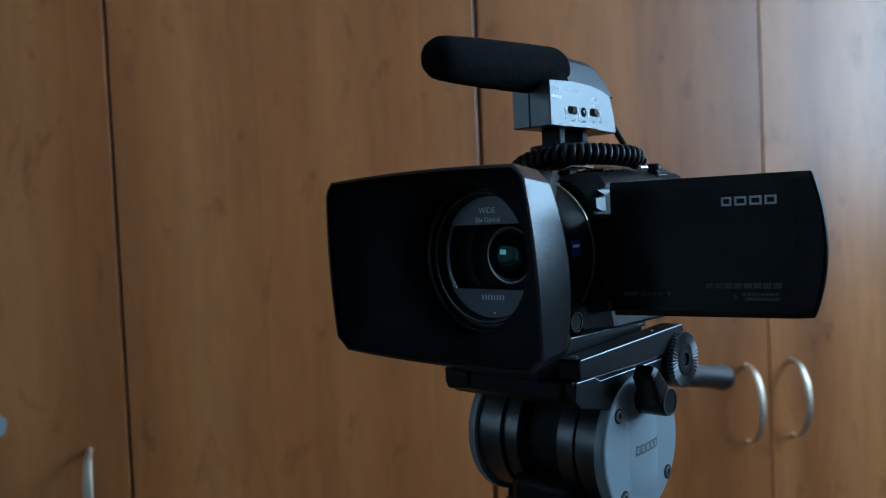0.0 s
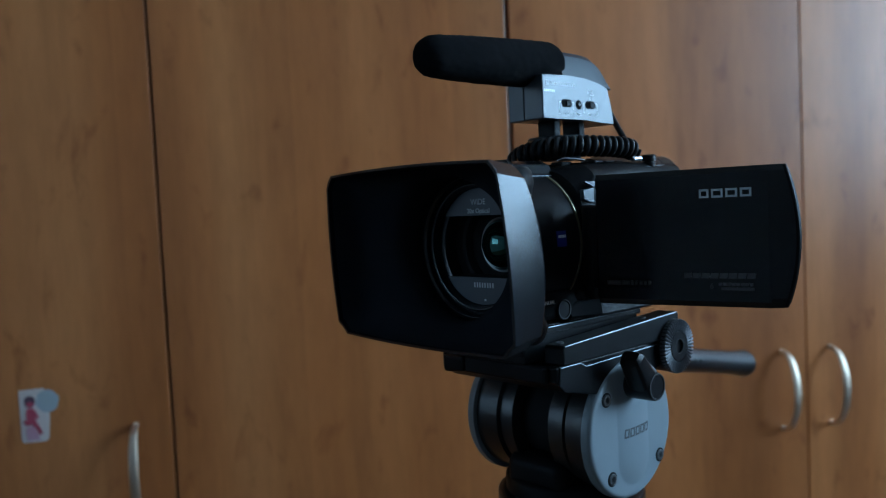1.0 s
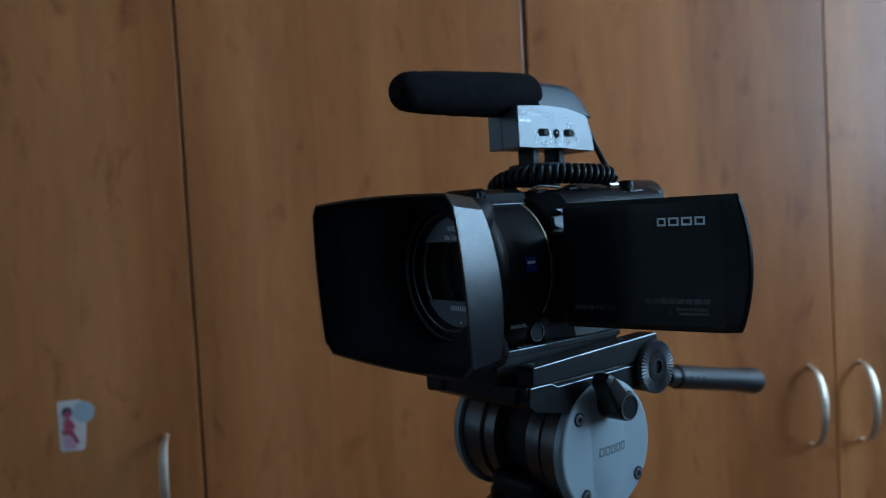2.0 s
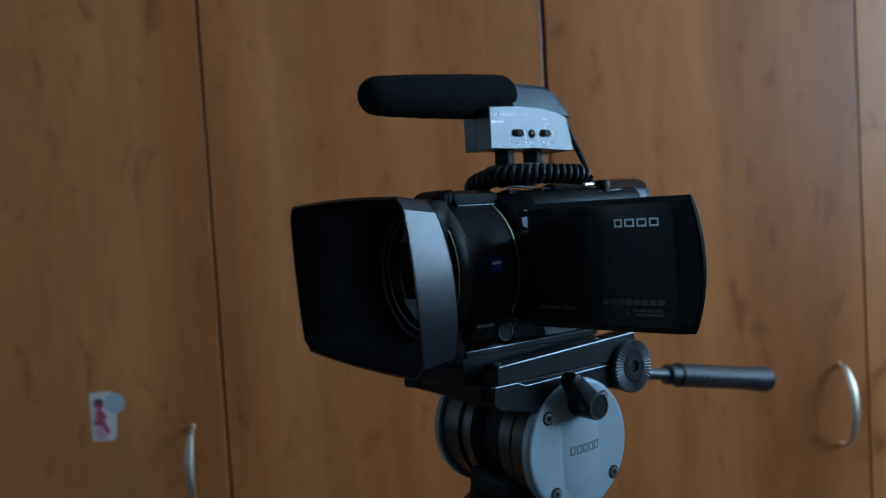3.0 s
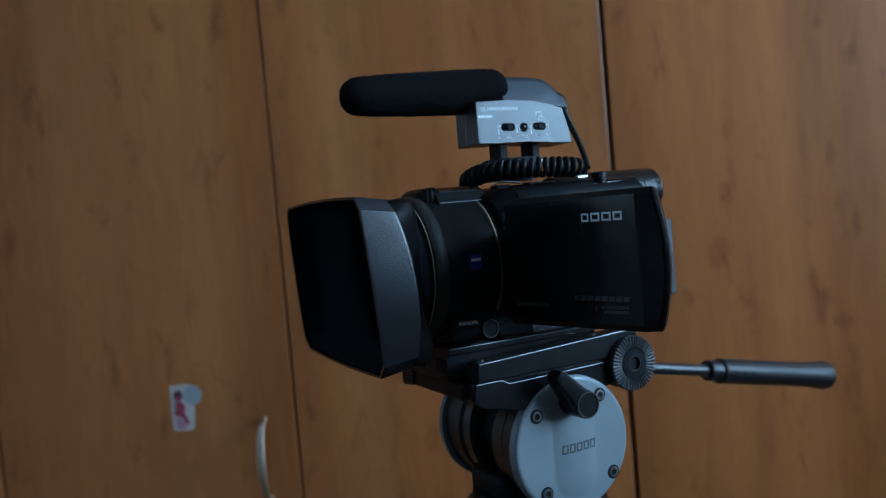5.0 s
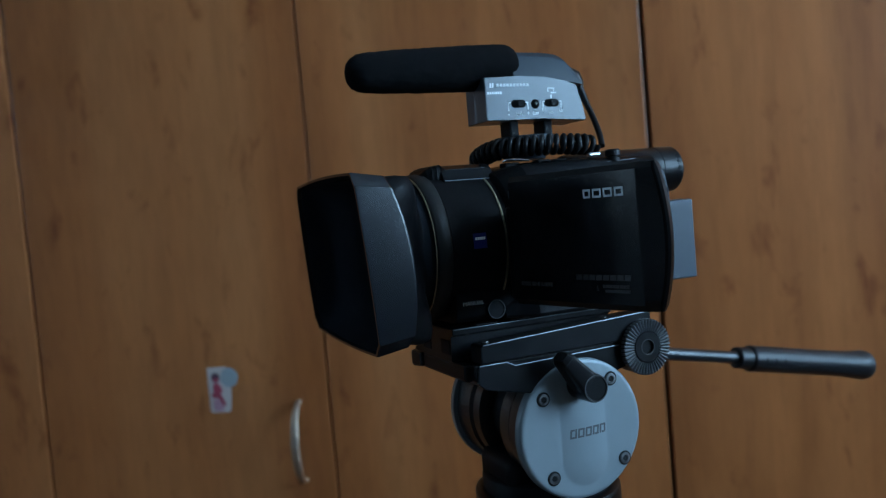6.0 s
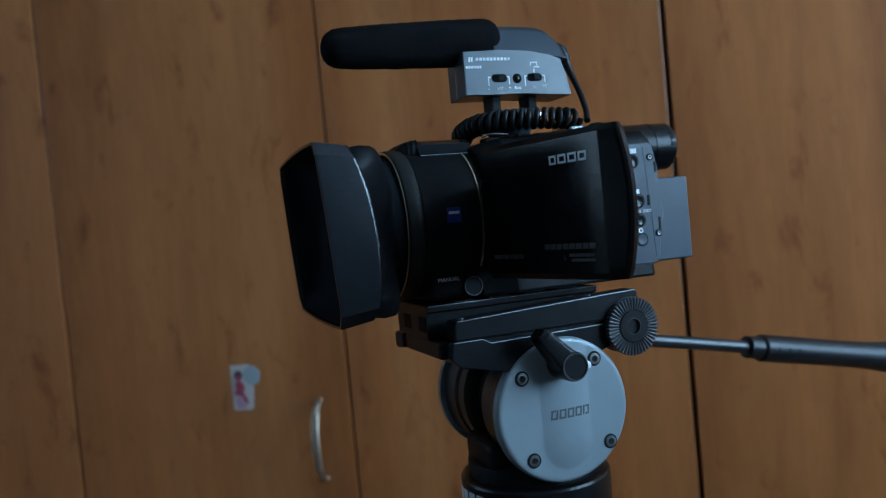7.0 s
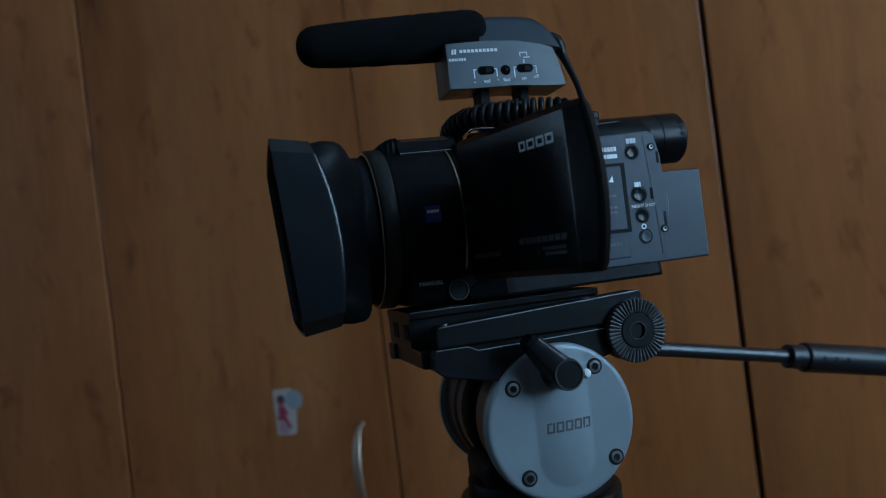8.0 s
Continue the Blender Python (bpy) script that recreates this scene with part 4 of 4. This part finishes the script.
def hood_loop(pts, y, blend=0.0, radius=30.0, yfun=None, corner=None):
    """One ring of the hood; corner is the blend towards the round barrel above and below, where it lags behind."""
    out = []
    for i, (x, z) in enumerate(pts):
        a = 2 * math.pi * (i + 0.5) / HOOD_N
        b = blend if corner is None else blend + (corner - blend) * min(1.0, abs(z) / 29.0) ** 2
        cx, cz = radius * math.cos(a), radius * math.sin(a)
        xx, zz = x + (cx - x) * b, z + (cz - z) * b
        yy = y + (yfun(xx, zz) if yfun else 0.0) - 0.065 * zz * (1 - b)
        out.append((AX + xx + 0.1 * (1 - b), yy, AZ + zz - 1.5 * (1 - b)))
    return out


def crease(x, z):
    return -5.0 * min(1.0, abs(z) / 33.0) ** 2


mouth = hood_mouth(51.1, 32.9, 4.8, 1.2, 1.6)
shoulder = hood_mouth(50.9, 31.3, 4.8, 1.0, 1.8)
inner = hood_mouth(50.2, 32.0, 4.6, 1.1, 1.2)
slope = lambda x, z: 1.2 - 0.038 * x
bm = bmesh.new()
rings(bm, [
    hood_loop(inner, -84.4, 0.01, 30, slope),
    hood_loop(inner, -86.4, 0.0, 30, slope),
    hood_loop(mouth, -86.4, 0.0, 30, slope),
    hood_loop(mouth, -85.7, -0.004, 30, slope),
    hood_loop(shoulder, -70.9, 0.0, 30, crease),
    hood_loop(shoulder, -70.4, 0.003, 30, crease),
    hood_loop(shoulder, -69.95, 0.012, 30, crease),
    hood_loop(shoulder, -69.6, 0.03, 30, crease),
    hood_loop(shoulder, -69.35, 0.06, 30, crease),
], cap0=False, cap1=False)
hood = cpart("lens_hood", bm, HOOD_BLACK, "black oblong lens hood", sharp=14)
bm = bmesh.new()
rings(bm, [
    hood_loop(shoulder, -69.4, 0.055, 30, crease),
    hood_loop(shoulder, -68.0, 0.26, 30.0, lambda x, z: 0.5 * crease(x, z), 0.02),
    hood_loop(shoulder, -66.0, 0.48, 30.0, None, 0.05),
    hood_loop(shoulder, -64.0, 0.66, 29.6, None, 0.12),
    hood_loop(shoulder, -62.0, 0.80, 29.2, None, 0.26),
    hood_loop(shoulder, -60.0, 0.90, 28.8, None, 0.50),
    hood_loop(shoulder, -58.2, 0.96, 28.6, None, 0.76),
    hood_loop(shoulder, -56.4, 0.99, 28.6, None, 0.93),
    hood_loop(shoulder, -55.0, 1.0, 28.8),
    hood_loop(shoulder, -52.6, 1.0, 28.9),
], cap0=False, cap1=False)
cpart("hood_collar", bm, FLAT_BLACK, "black collar narrowing to the barrel", hood, sharp=60)
bm = bmesh.new()
rings(bm, [
    hood_loop(inner, -84.5, 0.008, 30, slope),
    hood_loop(inner, -74.6, 0.06, 28.0, crease),
    hood_loop(inner, -71.6, 0.14, 28.0, crease),
    hood_loop(inner, -69.4, 0.50, 28.0),
    hood_loop(inner, -66.0, 0.80, 28.0),
    hood_loop(inner, -61.0, 0.97, 28.2),
    hood_loop(inner, -56.0, 1.0, 28.9),
    hood_loop(inner, -53.0, 1.0, 28.9),
    hood_loop(inner, -50.6, 1.0, 28.4),
], cap0=False, cap1=False)
cpart("hood_lining", bm, LINING, "matt black inside of the hood", hood, sharp=80)

# front of the lens inside the hood
bm = bmesh.new()
lathe(bm, (AX, 0, AZ), (0, 1, 0), [(-50.4, 28.9), (-52.0, 28.4), (-52.3, 27.6), (-51.6, 26.9), (-49.4, 26.6), (-49.4, 25.6), (-50.4, 25.2), (-50.2, 24.5), (-46.0, 23.8), (-45.6, 22.0)], 96, False, False)
ring = cpart("front_ring", bm, HOOD_BLACK, "stepped black ring round the lens")
# thin grey rings put in for the faint light on the ring's steps
for along, r in ((-52.2, 28.0), (-50.5, 25.0)):
    bm = bmesh.new()
    lathe(bm, (AX, 0, AZ), (0, 1, 0), [(along + 0.2, r + 0.25), (along - 0.15, r + 0.12), (along - 0.15, r - 0.12), (along + 0.2, r - 0.25)], 96, False, False)
    cpart("rim", bm, MARK_DIM, "", ring)
plates = []
for sgn in (1, -1):
    bm = bmesh.new()
    a0 = math.asin(12.6 / 23.6)
    arc = [a0 + (math.pi - 2 * a0) * i / 24 for i in range(25)]
    extrude_outline(bm, [(AX + 23.6 * math.cos(a), AZ + sgn * 23.6 * math.sin(a)) for a in arc], "y", -46.6, -45.4)
    plates.append(cpart("shutter_plate", bm, SHUTTER_GREY, "grey plate across the lens front"))
cwords("marking", "WIDE", 3.3, pose(AX - 0.4, -46.65, AZ + 18.0, *FRONT), MARK_WHITE, plates[0])
cwords("marking", "20x Optical", 2.7, pose(AX - 0.4, -46.65, AZ + 14.4, *FRONT), MARK_WHITE, plates[0])
for k in range(4):
    cbars("marking", AX - 3.4 + 2.9 * k, -46.62, AZ - 15.6, FRONT, [0.7, 0.7], 2.0, 0.8, MARK_SILVER, plates[1])
cbars("marking", AX + 1.5, -46.62, AZ - 21.6, FRONT, [1.0], 0.8, 0.2, MARK_SILVER, plates[1])
bm = bmesh.new()
lathe(bm, (AX, 0, AZ), (0, 1, 0), [(-45.4, 23.4), (-40.0, 21), (-36.5, 16.5), (-34.0, 11.5), (-32.8, 10.2)], 72, False, False)
lathe(bm, (AX, 0, AZ), (0, 1, 0), [(-38.2, 18.8), (-38.9, 18.3), (-38.6, 16.6), (-36.0, 15.0)], 72, False, False)
cpart("lens_well", bm, DEEP, "black stepped lens well")
bm = bmesh.new()
prof = [(-33.0, 10.4)] + [(-33.0 - 7.5 * math.cos(radians(a)), 10.2 * math.sin(radians(a))) for a in (80, 70, 60, 50, 40, 30, 20, 10, 3)]
lathe(bm, (AX, 0, AZ), (0, 1, 0), prof, 72)
cpart("front_lens", bm, LENS_GLASS, "coated glass front lens", sharp=80)
bm = bmesh.new()
lathe(bm, (AX, 0, AZ), (0, 1, 0), [(-33.6, 11.6), (-34.4, 11.3), (-34.2, 10.7), (-33.2, 10.4)], 72, False, False)
cpart("lens_rim", bm, SCREW, "thin steel rim of the lens")


# ---- the shotgun microphone ----
mic = thing("shotgun_microphone", RIG @ Matrix.Translation((-0.036, 0.010, 0.0692)), "grey on-camera shotgun microphone with black foam windscreen", "microphone")


def mpart(name, bm, mat, label="", parent=None, sharp=38.0):
    bmesh.ops.translate(bm, vec=(36, -10, -69.2), verts=bm.verts)
    return part(name, bm, mat, parent or mic, label, sharp)


def mbars(x, y, z, widths, height, gap, mat, parent, slant=0.0):
    return bar_row("marking", x + 36, y - 10, z - 69.2, SIDE, widths, height, gap, mat, parent, 0.1, slant)


def mwords(text, size, y, z, parent, mat):
    return words("marking", text, size, pose(MX + 0.06 + 36, y - 10, z - 69.2, *SIDE), mat, parent)


MX = -25.2
CASE = [(-13.4, 86.2), (-3, 86.4), (14, 86.6), (26, 85.9), (36.4, 85.1), (37.2, 85.9), (35.2, 93.6), (33.0, 101.6), (27.5, 103.0), (17.4, 104.8), (3, 105.4), (-13.4, 104.9)]
bm = bmesh.new()
extrude_outline(bm, CASE, "x", -35.7, MX, 0.45)
case = mpart("case", bm, MIC_GREY, "slate grey microphone case")
bm = bmesh.new()
extrude_outline(bm, [(y + 0.3 * (y < 0), z) for y, z in CASE], "x", -44.8, -36.0, 0.45)
mpart("case_half", bm, MIC_GREY, "slate grey far half of the case")
bm = bmesh.new()
loops = []
for i in range(25):
    k = i / 24
    y = 2.0 + 35.2 * k
    seat = 104.6 - 2.8 * max(0.0, (y - 14) / 21.0) ** 1.5
    lift = 12.4 * (1 - k ** 8) + 0.4 - 0.5 * k + (104.6 - seat) * (1 - k ** 8)
    loops.append([(MX - 0.9, y, seat), (MX - 1.1 - 0.10 * lift, y, seat + 0.45 * lift), (MX - 1.8 - 0.18 * lift, y, seat + 0.80 * lift), (MX - 4.2 - 0.15 * lift, y, seat + 0.96 * lift), (-35.5, y, seat + lift), (-41.0 + 0.15 * lift, y, seat + 0.96 * lift), (-43.6, y, seat + 0.6 * lift), (-44.2, y, seat)])
rings(bm, loops)
mpart("top_cover", bm, MIC_TOP, sharp=30)
# foam windscreen
bm = bmesh.new()
F0, F1 = Vector((-35.8, 6.4, 111.2)), Vector((-38.2, -70.7, 109.4))
fd = (F1 - F0).normalized()
fl = (F1 - F0).length
prof = [(-0.4, 7.0), (0.4, 8.2), (2.2, 9.4), (4.5, 10.0), (9, 10.2), (0.35 * fl, 9.9), (0.6 * fl, 9.4), (0.8 * fl, 8.8), (fl - 8, 8.3), (fl - 5, 7.7), (fl - 2.5, 6.3), (fl - 1.0, 4.6), (fl - 0.2, 2.4), (fl, 0.6)]
fine = []
for (a0, r0), (a1, r1) in zip(prof, prof[1:]):
    n = max(1, int((a1 - a0) / 1.2))
    fine += [(a0 + (a1 - a0) * k / n, r0 + (r1 - r0) * k / n) for k in range(n)]
lathe(bm, F0, fd, fine + [prof[-1]], 72)
for v in bm.verts:
    away = (v.co - F0) - fd * (v.co - F0).dot(fd)
    if away.length > 0.5:
        v.co += away.normalized() * (0.22 * noise.noise(v.co * 0.3) + 0.16 * noise.noise(v.co * 1.1))
mpart("windscreen", bm, FOAM, "black foam windscreen", sharp=80)
# switches
for yy in (2.6, 19.4):
    bm = bmesh.new()
    loops = []
    for xx, s in ((MX - 0.3, 1.0), (MX + 0.08, 1.0), (MX + 0.1, 0.86)):
        loops.append([(xx, yy + s * (math.copysign(1.9, math.cos(a)) + 1.75 * math.cos(a)), 93.3 + s * 1.75 * math.sin(a)) for a in [2 * math.pi * (q + 0.5) / 24 for q in range(24)]])
    rings(bm, loops)
    sw = mpart("switch", bm, PAD, "small black slide switch", case)
    bm = bmesh.new()
    rounded(bm, MX, MX + 0.4, yy - 0.3, yy + 2.4, 92.2, 94.4, 0.15)
    mpart("slider", bm, FLAT_BLACK, "", sw)
bm = bmesh.new()
lathe(bm, (MX, 11.0, 93.0), (1, 0, 0), [(-0.4, 2.1), (0.1, 2.1), (0.2, 1.7)], 28)
led = mpart("battery_light", bm, PAD, "round black battery light", case)
bm = bmesh.new()
lathe(bm, (MX, 11.3, 93.2), (1, 0, 0), [(0.1, 0.8), (0.3, 0.7), (0.34, 0.2)], 16)
mpart("lens", bm, GLOSS, "", led)
mbars(MX, -10.0, 101.4, [0.8, 0.8], 2.0, 0.35, MARK_WHITE, case, 0.15)
mbars(MX, 0.4, 101.5, [1.2] * 10, 1.25, 0.45, MARK_WHITE, case)
mbars(MX, -8.9, 98.2, [0.9, 0.9, 0.8, 0.3, 0.8, 0.8, 0.8], 1.05, 0.3, MARK_SILVER, case)
mwords("vol", 2.2, 2.6, 88.9, case, MARK_WHITE)
mwords("Batt", 1.9, 11.0, 89.0, case, MARK_WHITE)
mwords("on", 2.1, 18.6, 89.2, case, MARK_WHITE)
mwords("off", 2.1, 24.0, 89.6, case, MARK_WHITE)
mwords("-", 2.6, -2.6, 88.9, case, MARK_WHITE)
mwords("+", 2.4, 7.2, 89.0, case, MARK_WHITE)
for y0, z0, y1, z1 in ((-2.7, 90.2, -2.3, 94.0), (-2.7, 93.6, -1.4, 94.0), (7.0, 90.6, 7.4, 94.0), (6.2, 93.6, 7.4, 94.0), (14.6, 89.6, 15.0, 94.2), (14.6, 93.8, 15.8, 94.2), (24.2, 91.0, 24.6, 94.2), (23.2, 93.8, 24.6, 94.2), (19.2, 95.4, 19.6, 97.0), (17.8, 98.2, 18.2, 99.9), (17.8, 99.6, 21.2, 100.0), (20.8, 98.4, 21.2, 99.8), (19.4, 97.6, 22.2, 98.0)):
    bm = bmesh.new()
    rounded(bm, MX - 0.05, MX + 0.07, y0, y1, z0, z1)
    mpart("marking", bm, MARK_WHITE, "", case)
# shock mount
for yy in (0.6, 18.0):
    bm = bmesh.new()
    rounded(bm, -40.5, -31, yy, yy + 4.6, 75.0, 87.0, 0.8)
    mpart("mount_leg", bm, FLAT_BLACK)
bm = bmesh.new()
lathe(bm, (-36, 10, 0), (0, 0, 1), [(69.2, 9), (72.0, 10), (76.6, 13.4), (77.2, 14.0), (79.0, 14.2), (79.6, 13.6), (79.7, 12.5)], 48)
mpart("mount_foot", bm, MIC_TOP, "round grey mount foot")
bm = bmesh.new()
rounded(bm, -40, -27.2, 14.0, 23.0, 76.4, 78.8, 0.6)
mpart("lock_tab", bm, CHROME, "small light metal tab")
# jack plug, lead and coiled cable
bm = bmesh.new()
tube(bm, [(-36, 33.0, 107.6), (-36, 37.6, 107.6), (-35.6, 39.4, 106.6), (-35.0, 40.4, 103.6), (-34.4, 41.0, 100.4)], [3.0, 3.2, 3.1, 2.8, 2.0], 18)
mpart("jack_plug", bm, BLACK, "angled black jack plug", sharp=60)
bm = bmesh.new()


def curve_through(ctrl, steps):
    out = []
    c = [Vector(p) for p in ctrl]
    c = [c[0] * 2 - c[1]] + c + [c[-1] * 2 - c[-2]]
    for i in range(1, len(c) - 2):
        p0, p1, p2, p3 = c[i - 1], c[i], c[i + 1], c[i + 2]
        for k in range(steps):
            s = k / steps
            out.append(0.5 * (2 * p1 + (p2 - p0) * s + (2 * p0 - 5 * p1 + 4 * p2 - p3) * s * s + (3 * p1 - p0 - 3 * p2 + p3) * s ** 3))
    out.append(c[-2])
    return out


tube(bm, curve_through([(-34.4, 41.0, 100.4), (-32.5, 42.6, 94), (-28.5, 43.4, 86), (-23.0, 42.2, 78), (-18, 39.5, 72.5)], 10), [1.9 - 0.5 * min(1.0, i / 14) for i in range(41)], 10)
mpart("lead", bm, RUBBER, "thin black lead", sharp=80)
spine = curve_through([(-46, -7.0, 68.6), (-43, -10.2, 70.6), (-34, -10.2, 73.0), (-24, -6.0, 74.2), (-17, 3.0, 74.2), (-12.5, 13.5, 73.8), (-10.5, 23.0, 73.2), (-11.0, 30.0, 72.2)], 60)
lengths = [0.0]
for a, b in zip(spine, spine[1:]):
    lengths.append(lengths[-1] + (b - a).length)
TURNS, CR = 21, 3.6
pts = []
total = lengths[-1]
for i in range(TURNS * 14 + 1):
    d = total * i / (TURNS * 14)
    j = max(k for k in range(len(lengths) - 1) if lengths[k] <= d + 1e-9)
    p = spine[j].lerp(spine[j + 1], (d - lengths[j]) / max(1e-9, lengths[j + 1] - lengths[j]))
    fwd = (spine[j + 1] - spine[j]).normalized()
    sidev = fwd.cross(Vector((0, 0, 1))).normalized()
    upv = sidev.cross(fwd)
    a = 2 * math.pi * i / 14
    w = CR + 0.25 * noise.noise(Vector((d * 0.3, 1, 2)))
    pts.append(p + (sidev * math.cos(a) + upv * math.sin(a)) * w)
bm = bmesh.new()
tube(bm, pts, 1.2, 8)
mpart("coiled_cable", bm, RUBBER, "black coiled cable wound round the mount", sharp=80)
